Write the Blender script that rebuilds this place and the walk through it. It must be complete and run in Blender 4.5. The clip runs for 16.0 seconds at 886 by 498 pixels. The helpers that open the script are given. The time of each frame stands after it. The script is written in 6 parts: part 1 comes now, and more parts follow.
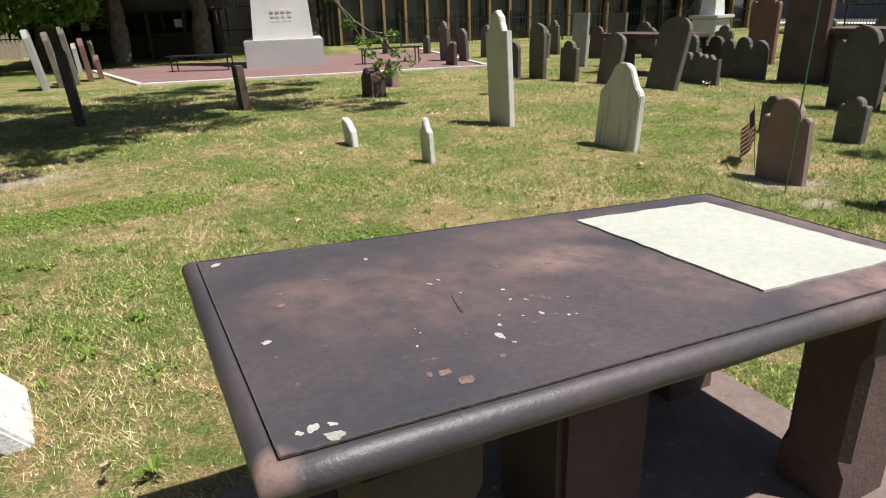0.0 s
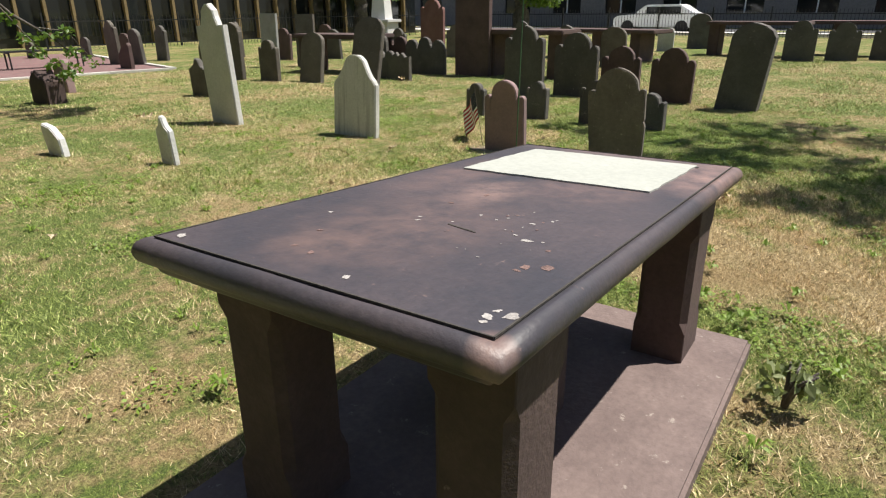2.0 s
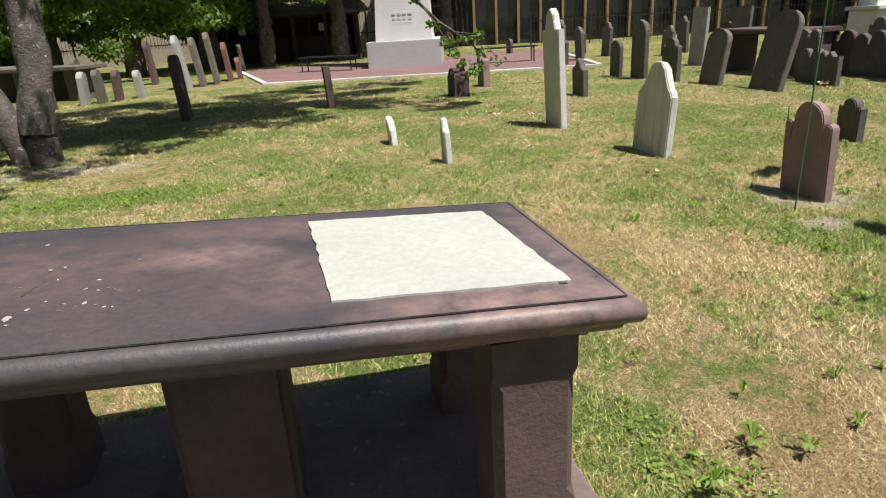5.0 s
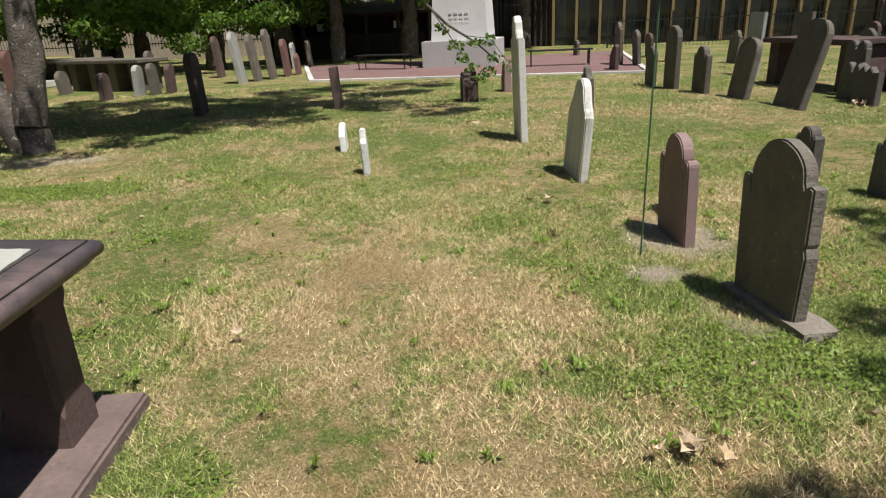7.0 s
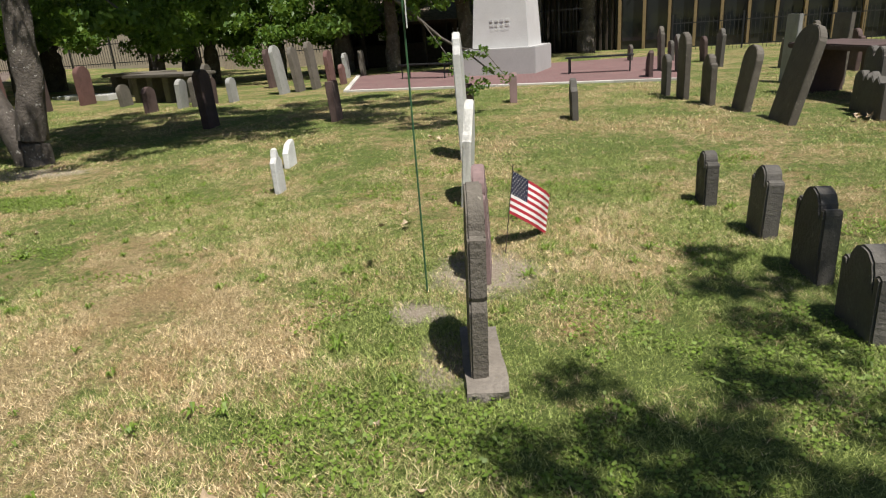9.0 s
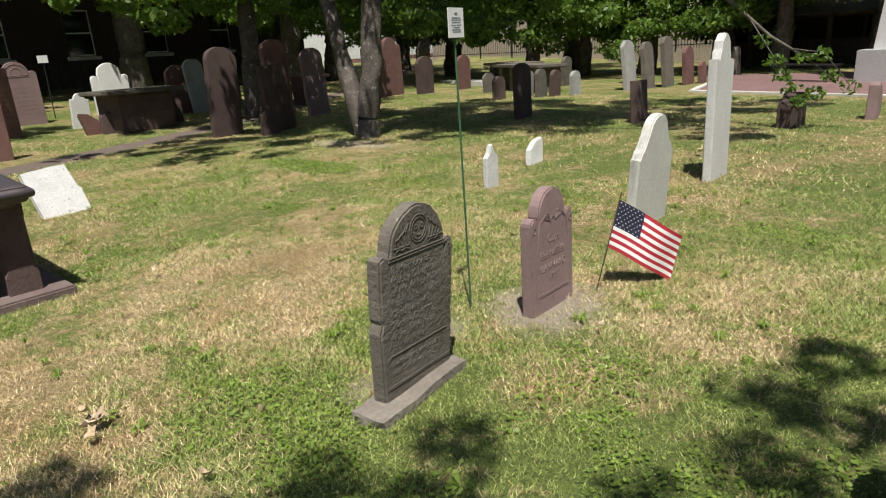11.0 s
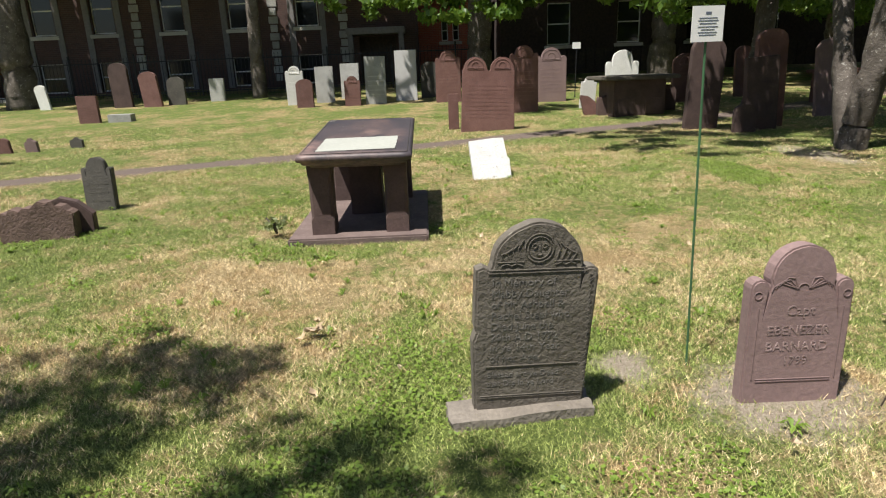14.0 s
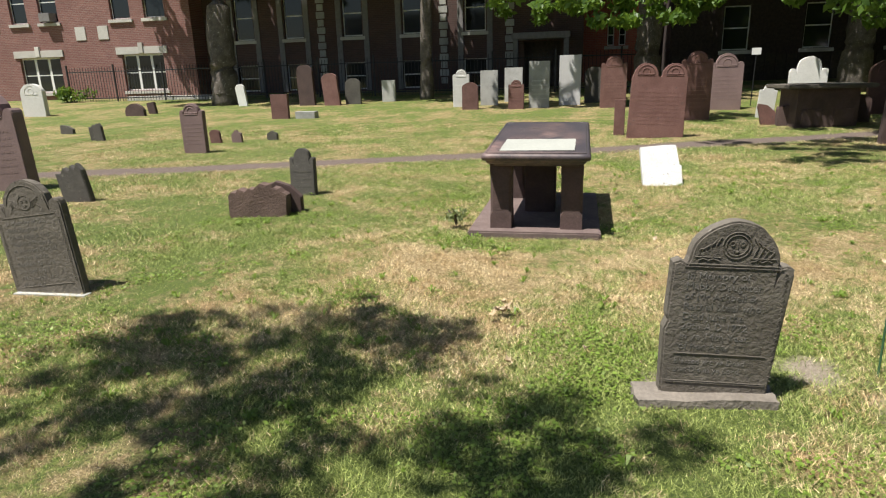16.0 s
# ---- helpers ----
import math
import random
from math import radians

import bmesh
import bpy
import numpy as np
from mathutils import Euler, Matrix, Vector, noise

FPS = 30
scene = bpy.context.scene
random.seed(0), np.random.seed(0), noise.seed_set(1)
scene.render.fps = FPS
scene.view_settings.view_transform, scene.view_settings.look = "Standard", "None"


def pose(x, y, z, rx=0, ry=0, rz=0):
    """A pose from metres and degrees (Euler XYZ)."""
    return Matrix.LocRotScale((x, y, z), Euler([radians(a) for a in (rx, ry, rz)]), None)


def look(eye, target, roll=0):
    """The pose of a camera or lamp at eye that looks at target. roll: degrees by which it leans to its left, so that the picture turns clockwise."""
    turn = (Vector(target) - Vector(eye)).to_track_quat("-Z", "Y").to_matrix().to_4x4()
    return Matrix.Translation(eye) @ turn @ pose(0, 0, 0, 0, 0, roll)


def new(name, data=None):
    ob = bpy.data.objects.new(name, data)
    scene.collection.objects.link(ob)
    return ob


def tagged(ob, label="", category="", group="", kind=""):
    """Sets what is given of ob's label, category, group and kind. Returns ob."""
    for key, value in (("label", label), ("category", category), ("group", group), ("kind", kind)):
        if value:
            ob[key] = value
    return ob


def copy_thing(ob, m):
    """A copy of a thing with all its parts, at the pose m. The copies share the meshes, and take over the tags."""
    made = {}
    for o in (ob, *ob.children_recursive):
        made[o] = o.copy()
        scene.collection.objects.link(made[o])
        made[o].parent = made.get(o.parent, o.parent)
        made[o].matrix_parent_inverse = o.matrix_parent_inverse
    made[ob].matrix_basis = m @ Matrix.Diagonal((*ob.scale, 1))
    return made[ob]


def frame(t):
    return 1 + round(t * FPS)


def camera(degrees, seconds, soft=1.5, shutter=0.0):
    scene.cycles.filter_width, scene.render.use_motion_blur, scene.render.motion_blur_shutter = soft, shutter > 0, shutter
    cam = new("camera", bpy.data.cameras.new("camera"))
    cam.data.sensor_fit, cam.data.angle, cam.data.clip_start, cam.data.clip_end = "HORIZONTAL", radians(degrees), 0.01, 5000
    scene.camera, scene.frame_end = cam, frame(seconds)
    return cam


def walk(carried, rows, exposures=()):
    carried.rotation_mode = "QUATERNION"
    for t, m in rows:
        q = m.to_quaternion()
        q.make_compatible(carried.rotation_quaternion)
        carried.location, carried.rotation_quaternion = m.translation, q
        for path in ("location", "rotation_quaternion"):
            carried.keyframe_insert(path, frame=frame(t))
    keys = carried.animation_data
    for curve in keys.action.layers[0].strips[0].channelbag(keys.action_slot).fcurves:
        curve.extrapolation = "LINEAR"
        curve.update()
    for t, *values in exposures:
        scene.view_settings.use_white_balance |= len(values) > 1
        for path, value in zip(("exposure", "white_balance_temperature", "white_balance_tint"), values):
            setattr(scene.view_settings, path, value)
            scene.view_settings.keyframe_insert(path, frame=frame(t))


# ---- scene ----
cam = camera(70.2, 16.0, soft=1.15)
PATH = [
    (0, (-2.028, -1.214, 1.448), (-1.191, 0.457, 0.735), -2.0),
    (0.5, (-2.293, -1.018, 1.397), (-1.423, 0.64, 0.695), -2.1),
    (1, (-2.438, -0.78, 1.372), (-1.306, 0.704, 0.653), -2.0),
    (1.5, (-2.618, -0.762, 1.361), (-1.208, 0.456, 0.634), -1.2),
    (2, (-2.669, -0.862, 1.331), (-1.123, 0.186, 0.617), -0.5),
    (2.5, (-2.49, -1.042, 1.339), (-0.863, -0.135, 0.611), -0.3),
    (3, (-2.244, -1.239, 1.332), (-0.63, -0.301, 0.615), -0.5),
    (3.5, (-1.881, -1.41, 1.37), (-0.521, -0.133, 0.648), -1.3),
    (4, (-1.52, -1.579, 1.374), (-0.437, -0.059, 0.656), -1.5),
    (4.2, (-1.388, -1.614, 1.374), (-0.464, 0.014, 0.669), -2.3),
    (6.3, (0.494, -1.754, 1.442), (0.585, 0.125, 0.761), -2.9),
    (6.5, (0.678, -1.758, 1.432), (0.765, 0.122, 0.753), -3.0),
    (7, (1.154, -1.745, 1.423), (1.226, 0.132, 0.734), -2.7),
    (7.5, (1.645, -1.674, 1.431), (1.68, 0.207, 0.752), -2.7),
    (8, (2.098, -1.728, 1.437), (2.129, 0.153, 0.757), -2.3),
    (8.2, (2.282, -1.74, 1.47), (2.293, 0.142, 0.792), -2.8),
    (10.3, (4.159, -1.031, 1.444), (3.274, 0.644, 0.803), -3.9),
    (10.5, (4.296, -0.948, 1.43), (3.309, 0.669, 0.79), -4.0),
    (11, (4.654, -0.745, 1.437), (3.37, 0.662, 0.826), -3.5),
    (11.5, (4.822, -0.426, 1.435), (3.322, 0.738, 0.806), -3.4),
    (12, (4.979, -0.18, 1.425), (3.34, 0.799, 0.829), -3.3),
    (12.5, (5.207, 0.007, 1.434), (3.402, 0.653, 0.865), -3.2),
    (13, (5.21, 0.249, 1.427), (3.32, 0.539, 0.844), -2.6),
    (13.5, (5.194, 0.425, 1.435), (3.279, 0.582, 0.881), -2.2),
    (14, (5.229, 0.622, 1.442), (3.313, 0.654, 0.87), -2.3),
    (14.5, (5.274, 0.676, 1.448), (3.357, 0.559, 0.89), -2.1),
    (15, (5.329, 0.605, 1.454), (3.435, 0.289, 0.894), -2.1),
    (15.5, (5.472, 0.451, 1.453), (3.598, 0.04, 0.889), -2.1),
    (16, (5.623, 0.38, 1.473), (3.744, -0.034, 0.926), -1.7),
]
walk(cam, [(t, look(eye, target, roll)) for t, eye, target, roll in PATH],
     [(0, 0.66), (4.2, 0.74), (6.3, 0.40), (8.2, 0.36), (10.3, 0.38), (12.5, 0.48), (14, 0.64), (16, 0.7)])

# ---- world, sun, exposure ----
SUN_DIR = Vector((0.30, -0.32, 1.0)).normalized()
world = bpy.data.worlds.new("world")
scene.world = world
world.use_nodes = True
wn = world.node_tree
sky = wn.nodes.new("ShaderNodeTexSky")
sky.sky_type = "NISHITA"
sky.sun_disc = False
sky.sun_elevation = math.asin(SUN_DIR.z)
sky.sun_rotation = math.atan2(SUN_DIR.x, SUN_DIR.y)
wn.links.new(sky.outputs[0], wn.nodes["Background"].inputs[0])
wn.nodes["Background"].inputs[1].default_value = 0.05
sun_data = bpy.data.lights.new("sun", "SUN")
sun_data.energy = 5.0
sun_data.angle = radians(0.55)
sun_data.color = (1.0, 0.95, 0.87)
sun = new("sun", sun_data)
sun.matrix_world = look(Vector((0, 0, 30)), Vector((0, 0, 30)) - SUN_DIR)


# ---- materials ----
def lerp_mix(nt, fac, a, b):
    m = nt.nodes.new("ShaderNodeMix")
    m.data_type = "RGBA"
    for sock, val in ((m.inputs["Factor"], fac), (m.inputs[6], a), (m.inputs[7], b)):
        if isinstance(val, bpy.types.NodeSocket):
            nt.links.new(val, sock)
        elif isinstance(val, tuple):
            sock.default_value = (*val, 1)
        else:
            sock.default_value = val
    return m.outputs[2]


def tex_noise(nt, vec, scale, detail=4, rough=0.6, lo=0.35, hi=0.65):
    n = nt.nodes.new("ShaderNodeTexNoise")
    n.inputs["Scale"].default_value = scale
    n.inputs["Detail"].default_value = detail
    n.inputs["Roughness"].default_value = rough
    nt.links.new(vec, n.inputs["Vector"])
    r = nt.nodes.new("ShaderNodeMapRange")
    r.inputs["From Min"].default_value, r.inputs["From Max"].default_value = lo, hi
    nt.links.new(n.outputs[0], r.inputs[0])
    return r.outputs[0]


def math_node(nt, op, a, b=None):
    m = nt.nodes.new("ShaderNodeMath")
    m.operation = op
    for i, v in enumerate((a, b)):
        if v is None:
            continue
        if isinstance(v, bpy.types.NodeSocket):
            nt.links.new(v, m.inputs[i])
        else:
            m.inputs[i].default_value = v
    return m.outputs[0]


def shifted(nt):
    """Object coordinates, moved by a random step for each object."""
    tc = nt.nodes.new("ShaderNodeTexCoord")
    info = nt.nodes.new("ShaderNodeObjectInfo")
    add = nt.nodes.new("ShaderNodeVectorMath")
    add.operation = "MULTIPLY_ADD"
    comb = nt.nodes.new("ShaderNodeCombineXYZ")
    for i in range(3):
        nt.links.new(info.outputs["Random"], comb.inputs[i])
    nt.links.new(comb.outputs[0], add.inputs[0])
    add.inputs[1].default_value = (37.0, 53.0, 71.0)
    nt.links.new(tc.outputs["Object"], add.inputs[2])
    return add.outputs[0], info.outputs["Random"]


def begin(name, rough=0.8):
    m = bpy.data.materials.new(name)
    m.use_nodes = True
    nt = m.node_tree
    p = nt.nodes["Principled BSDF"]
    p.inputs["Roughness"].default_value = rough
    return m, nt, p


def relief(nt, p, height, strength, distance=0.01):
    b = nt.nodes.new("ShaderNodeBump")
    b.inputs["Strength"].default_value, b.inputs["Distance"].default_value = strength, distance
    nt.links.new(height, b.inputs["Height"])
    nt.links.new(b.outputs[0], p.inputs["Normal"])


def rock(name, c1, c2, spot=None, rough=0.85, coarse=3.0, fine=45.0, bump=0.5, spots=0.62, streak=False, worn=()):
    """Weathered stone: two tones in large clouds, fine grain, lichen specks, drip streaks."""
    m, nt, p = begin(name, rough)
    vec, rnd = shifted(nt)
    big = tex_noise(nt, vec, coarse, 5, 0.65)
    small = tex_noise(nt, vec, fine, 3, 0.7, 0.3, 0.7)
    col = lerp_mix(nt, big, c1, c2)
    dark = tuple(v * 0.62 for v in c1)
    col = lerp_mix(nt, math_node(nt, "MULTIPLY", small, 0.45), col, dark)
    if streak:
        mp = nt.nodes.new("ShaderNodeMapping")
        mp.inputs["Scale"].default_value = (9, 9, 0.7)
        nt.links.new(vec, mp.inputs[0])
        st = tex_noise(nt, mp.outputs[0], 1.6, 3, 0.6, 0.5, 0.75)
        back = nt.nodes.new("ShaderNodeTexCoord")
        side = nt.nodes.new("ShaderNodeSeparateXYZ")
        nt.links.new(back.outputs["Object"], side.inputs[0])
        st = math_node(nt, "MULTIPLY", st, math_node(nt, "LESS_THAN", side.outputs[0], 0.02))
        col = lerp_mix(nt, math_node(nt, "MULTIPLY", st, 0.75), col, tuple(v * 0.3 for v in c2))
    if spot:
        sp = tex_noise(nt, vec, 14, 6, 0.75, spots, spots + 0.05)
        col = lerp_mix(nt, sp, col, spot)
    if worn:
        tc = nt.nodes.new("ShaderNodeTexCoord")
        sep = nt.nodes.new("ShaderNodeSeparateXYZ")
        nt.links.new(tc.outputs["Object"], sep.inputs[0])
        rag = tex_noise(nt, tc.outputs["Object"], 9, 5, 0.7, 0.3, 0.7)
        for cx, cy, rx, ry, tone in worn:
            u = math_node(nt, "DIVIDE", math_node(nt, "SUBTRACT", sep.outputs[0], cx), rx)
            v = math_node(nt, "DIVIDE", math_node(nt, "SUBTRACT", sep.outputs[1], cy), ry)
            r2 = math_node(nt, "ADD", math_node(nt, "MULTIPLY", u, u), math_node(nt, "MULTIPLY", v, v))
            fall = math_node(nt, "MAXIMUM", math_node(nt, "SUBTRACT", 1.0, r2), 0.0)
            col = lerp_mix(nt, math_node(nt, "MULTIPLY", fall, rag), col, tone)
    hsv = nt.nodes.new("ShaderNodeHueSaturation")
    nt.links.new(col, hsv.inputs["Color"])
    nt.links.new(math_node(nt, "MULTIPLY_ADD", rnd, 0.35), hsv.inputs["Value"])
    hsv.inputs["Value"].links[0].from_node.inputs[2].default_value = 0.83
    nt.links.new(hsv.outputs[0], p.inputs["Base Color"])
    relief(nt, p, math_node(nt, "ADD", small, big), bump, 0.006)
    return m


BROWN = rock("brownstone_dark", (0.075, 0.048, 0.044), (0.12, 0.078, 0.07), (0.20, 0.14, 0.12), spots=0.68, bump=0.25)
SLABTOP = rock("brownstone_slab", (0.044, 0.041, 0.050), (0.084, 0.066, 0.071), (0.16, 0.112, 0.105), coarse=2.0, fine=60, rough=0.5, spots=0.645, bump=0.12,
               worn=((0.72, -0.42, 0.50, 0.16, (0.27, 0.175, 0.155)), (0.9, -0.1, 0.14, 0.6, (0.19, 0.135, 0.125)), (-0.06, 0.08, 0.24, 0.13, (0.25, 0.165, 0.145)), (-0.5, 0.05, 0.5, 0.3, (0.13, 0.088, 0.082)), (-0.75, 0.12, 0.16, 0.12, (0.125, 0.085, 0.078)), (-0.96, -0.455, 0.05, 0.05, (0.26, 0.17, 0.145)), (0.2, -0.15, 0.35, 0.25, (0.145, 0.098, 0.092)), (0.15, 0.3, 0.5, 0.15, (0.15, 0.10, 0.092))))
STUMP = rock("flaking_brownstone", (0.13, 0.085, 0.07), (0.19, 0.125, 0.105), (0.085, 0.06, 0.055), bump=0.9, coarse=6)
PLINTH = rock("brownstone_plinth", (0.15, 0.108, 0.10), (0.23, 0.17, 0.155), (0.31, 0.26, 0.23), coarse=4, bump=0.3)
RED = rock("red_sandstone", (0.145, 0.072, 0.062), (0.205, 0.108, 0.095), (0.10, 0.072, 0.066), spots=0.60)
MAUVE = rock("mauve_sandstone", (0.205, 0.14, 0.135), (0.255, 0.175, 0.17), (0.17, 0.12, 0.115), bump=0.2)
SLATE = rock("grey_slate", (0.112, 0.098, 0.080), (0.165, 0.146, 0.120), (0.23, 0.21, 0.17), bump=0.6, coarse=4)
DARKSLATE = rock("dark_slate", (0.085, 0.078, 0.07), (0.13, 0.12, 0.105), (0.22, 0.20, 0.17))
GREY = rock("grey_stone", (0.34, 0.34, 0.32), (0.46, 0.46, 0.44), (0.22, 0.22, 0.20), bump=0.3)
MARBLE = rock("white_marble", (0.66, 0.655, 0.63), (0.75, 0.745, 0.72), (0.42, 0.41, 0.38), bump=0.3, spots=0.70, rough=0.6)
MOTTLED = rock("mottled_marble", (0.56, 0.56, 0.55), (0.70, 0.70, 0.685), (0.28, 0.28, 0.27), coarse=7, bump=0.4, spots=0.60)
STAINED = rock("stained_marble", (0.70, 0.69, 0.64), (0.78, 0.77, 0.72), (0.5, 0.48, 0.42), bump=0.3, streak=True, spots=0.70)
LIME = rock("limestone", (0.54, 0.535, 0.53), (0.61, 0.605, 0.60), None, bump=0.15, coarse=1.2)
CREAM = rock("cream_marble", (0.44, 0.452, 0.41), (0.49, 0.502, 0.455), (0.38, 0.39, 0.34), coarse=2, bump=0.12, spots=0.70, rough=0.7)
KERB = rock("pale_concrete", (0.55, 0.53, 0.49), (0.64, 0.62, 0.58), None, bump=0.2)
KERBGREY = rock("grey_footing", (0.15, 0.13, 0.11), (0.25, 0.22, 0.185), (0.17, 0.15, 0.07), coarse=5, bump=0.6)
LICHEN = rock("pale_lichen", (0.36, 0.335, 0.32), (0.50, 0.47, 0.45), None, coarse=60, bump=0.6)
PINKSCAR = rock("pink_scar", (0.17, 0.105, 0.095), (0.26, 0.165, 0.145), None, coarse=50, bump=0.6)
# near-black that paints the groove's shadow, used for the joint and crack too
INK = rock("carved_shadow", (0.05, 0.045, 0.04), (0.08, 0.07, 0.06), None)
BARK = rock("grey_bark", (0.075, 0.062, 0.052), (0.17, 0.145, 0.125), (0.42, 0.40, 0.37), coarse=5, fine=26, bump=1.0, spots=0.60)
SOIL = rock("bare_soil", (0.24, 0.18, 0.13), (0.36, 0.29, 0.22), None, coarse=9, bump=0.9)
DEADLEAF = rock("dead_leaf", (0.46, 0.34, 0.21), (0.66, 0.54, 0.40), None, coarse=12)


def plain(name, c, rough=0.6, metal=0.0, vary=0.12):
    m, nt, p = begin(name, rough)
    vec, rnd = shifted(nt)
    n = tex_noise(nt, vec, 9, 4)
    col = lerp_mix(nt, n, tuple(v * (1 - vary) for v in c), tuple(min(1, v * (1 + vary)) for v in c))
    nt.links.new(col, p.inputs["Base Color"])
    p.inputs["Metallic"].default_value = metal
    return m


IRON = plain("black_iron", (0.018, 0.018, 0.02), 0.45)
GREENROD = plain("green_painted_rod", (0.05, 0.13, 0.06), 0.5)
WHITEPAINT = plain("white_paint", (0.78, 0.78, 0.76), 0.5, vary=0.04)
SIGNTEXT = plain("sign_print", (0.12, 0.14, 0.18), 0.6)
FLAGRED = plain("flag_red", (0.40, 0.022, 0.04), 0.8)
FLAGWHITE = plain("flag_white", (0.80, 0.79, 0.78), 0.8, vary=0.03)
FLAGBLUE = plain("flag_blue", (0.014, 0.017, 0.045), 0.8)
WOODSTICK = plain("dark_stick", (0.06, 0.045, 0.03), 0.6)
SHEDWOOD = plain("dark_boards", (0.05, 0.036, 0.028), 0.8, vary=0.3)
SHINGLE = plain("brown_shingles", (0.17, 0.14, 0.11), 0.9, vary=0.35)
BEIGE = plain("beige_wall", (0.33, 0.28, 0.225), 0.85)
TANFIN = plain("tan_mullion", (0.25, 0.18, 0.09), 0.5)
DARKPANEL = plain("dark_panel", (0.028, 0.026, 0.019), 0.4)
CLAPBOARD = plain("white_clapboard", (0.72, 0.74, 0.75), 0.6)
GREYWALL = plain("grey_wall", (0.20, 0.19, 0.19), 0.85)
# brown wall tone lowered so that the deep tree shade is in the colour
SHADEDBROWNWALL = plain("shade_darkened_brown_wall", (0.045, 0.03, 0.026), 0.9, vary=0.3)
ASPHALT = plain("asphalt", (0.06, 0.06, 0.062), 0.9)
CARWHITE = plain("white_car_paint", (0.75, 0.76, 0.78), 0.25, vary=0.02)
TYRE = plain("tyre_rubber", (0.02, 0.02, 0.02), 0.8)
GREENGLAZE = plain("pale_green_panel", (0.30, 0.38, 0.28), 0.6)


def glass_dark(name):
    m, nt, p = begin(name, 0.06)
    p.inputs["Base Color"].default_value = (0.015, 0.018, 0.02, 1)
    p.inputs["Specular IOR Level"].default_value = 0.6
    return m


PANE = glass_dark("window_glass")


def brickwork(name, c1, c2, mortar, bw=0.21, bh=0.075, axis="YZ"):
    m, nt, p = begin(name, 0.9)
    tc = nt.nodes.new("ShaderNodeTexCoord")
    sep = nt.nodes.new("ShaderNodeSeparateXYZ")
    comb = nt.nodes.new("ShaderNodeCombineXYZ")
    nt.links.new(tc.outputs["Object"], sep.inputs[0])
    for i, a in enumerate(axis):
        nt.links.new(sep.outputs["XYZ".index(a)], comb.inputs[i])
    b = nt.nodes.new("ShaderNodeTexBrick")
    b.inputs["Scale"].default_value = 1.0
    b.inputs["Brick Width"].default_value, b.inputs["Row Height"].default_value = bw, bh
    b.inputs["Mortar Size"].default_value = 0.007
    b.inputs["Color1"].default_value, b.inputs["Color2"].default_value = (*c1, 1), (*c2, 1)
    b.inputs["Mortar"].default_value = (*mortar, 1)
    nt.links.new(comb.outputs[0], b.inputs["Vector"])
    cloud = tex_noise(nt, tc.outputs["Object"], 0.7, 5)
    col = lerp_mix(nt, math_node(nt, "MULTIPLY", cloud, 0.4), b.outputs["Color"], tuple(v * 0.55 for v in c1))
    nt.links.new(col, p.inputs["Base Color"])
    relief(nt, p, b.outputs["Fac"], -0.4, 0.01)
    return m


BRICKWALL = brickwork("red_brick_wall", (0.255, 0.115, 0.10), (0.19, 0.082, 0.075), (0.30, 0.24, 0.21))
BRIGHTBRICK = brickwork("bright_red_brick", (0.48, 0.13, 0.09), (0.40, 0.10, 0.07), (0.42, 0.26, 0.2))
# brown brick, its tones lowered to carry the shade of the trees
SHADEDBRICK = brickwork("shade_darkened_brown_brick", (0.10, 0.055, 0.047), (0.07, 0.042, 0.038), (0.11, 0.085, 0.078))
PAVERS = brickwork("red_brick_paving", (0.215, 0.115, 0.112), (0.16, 0.088, 0.088), (0.20, 0.16, 0.14), 0.2, 0.1, "XY")


def leaf_mat(name, c1, c2):
    m, nt, p = begin(name, 0.5)
    geo = nt.nodes.new("ShaderNodeNewGeometry")
    col = lerp_mix(nt, geo.outputs["Random Per Island"], c1, c2)
    nt.links.new(col, p.inputs["Base Color"])
    tr = nt.nodes.new("ShaderNodeBsdfTranslucent")
    bright = lerp_mix(nt, 0.5, col, (0.30, 0.42, 0.05))
    nt.links.new(bright, tr.inputs[0])
    mx = nt.nodes.new("ShaderNodeMixShader")
    mx.inputs[0].default_value = 0.35
    nt.links.new(p.outputs[0], mx.inputs[1])
    nt.links.new(tr.outputs[0], mx.inputs[2])
    nt.links.new(mx.outputs[0], nt.nodes["Material Output"].inputs[0])
    return m


LEAF = leaf_mat("maple_leaves", (0.05, 0.11, 0.016), (0.13, 0.225, 0.03))
BUSHLEAF = leaf_mat("bush_leaves", (0.05, 0.09, 0.03), (0.09, 0.13, 0.05))
CLOVER = leaf_mat("clover_leaves", (0.12, 0.20, 0.025), (0.25, 0.36, 0.06))
WEEDLEAF = leaf_mat("weed_leaves", (0.20, 0.235, 0.11), (0.34, 0.37, 0.20))


def path_x(y):
    """The middle of the trodden path across the lawn."""
    return -5.9 - 0.40 * y - 0.006 * y * y


ZONES = ((1.0, 0.7, 1.5, 2.0, 0.36), (0.9, -0.8, 0.9, 1.0, 0.25), (1.0, 2.6, 1.6, 0.9, 0.2), (2.4, 0.5, 0.8, 0.5, -0.45), (0.2, -0.45, 0.45, 0.9, -0.55), (3.2, 0.35, 0.6, 0.7, -0.3), (2.3, 1.2, 0.5, 0.5, -0.2),
         (-2.3, 4.35, 1.1, 0.4, -0.7), (4.8, 1.0, 1.4, 1.6, -0.35), (3.4, -0.2, 0.9, 0.9, -0.12), (0.2, -3.2, 1.2, 1.0, -0.25))


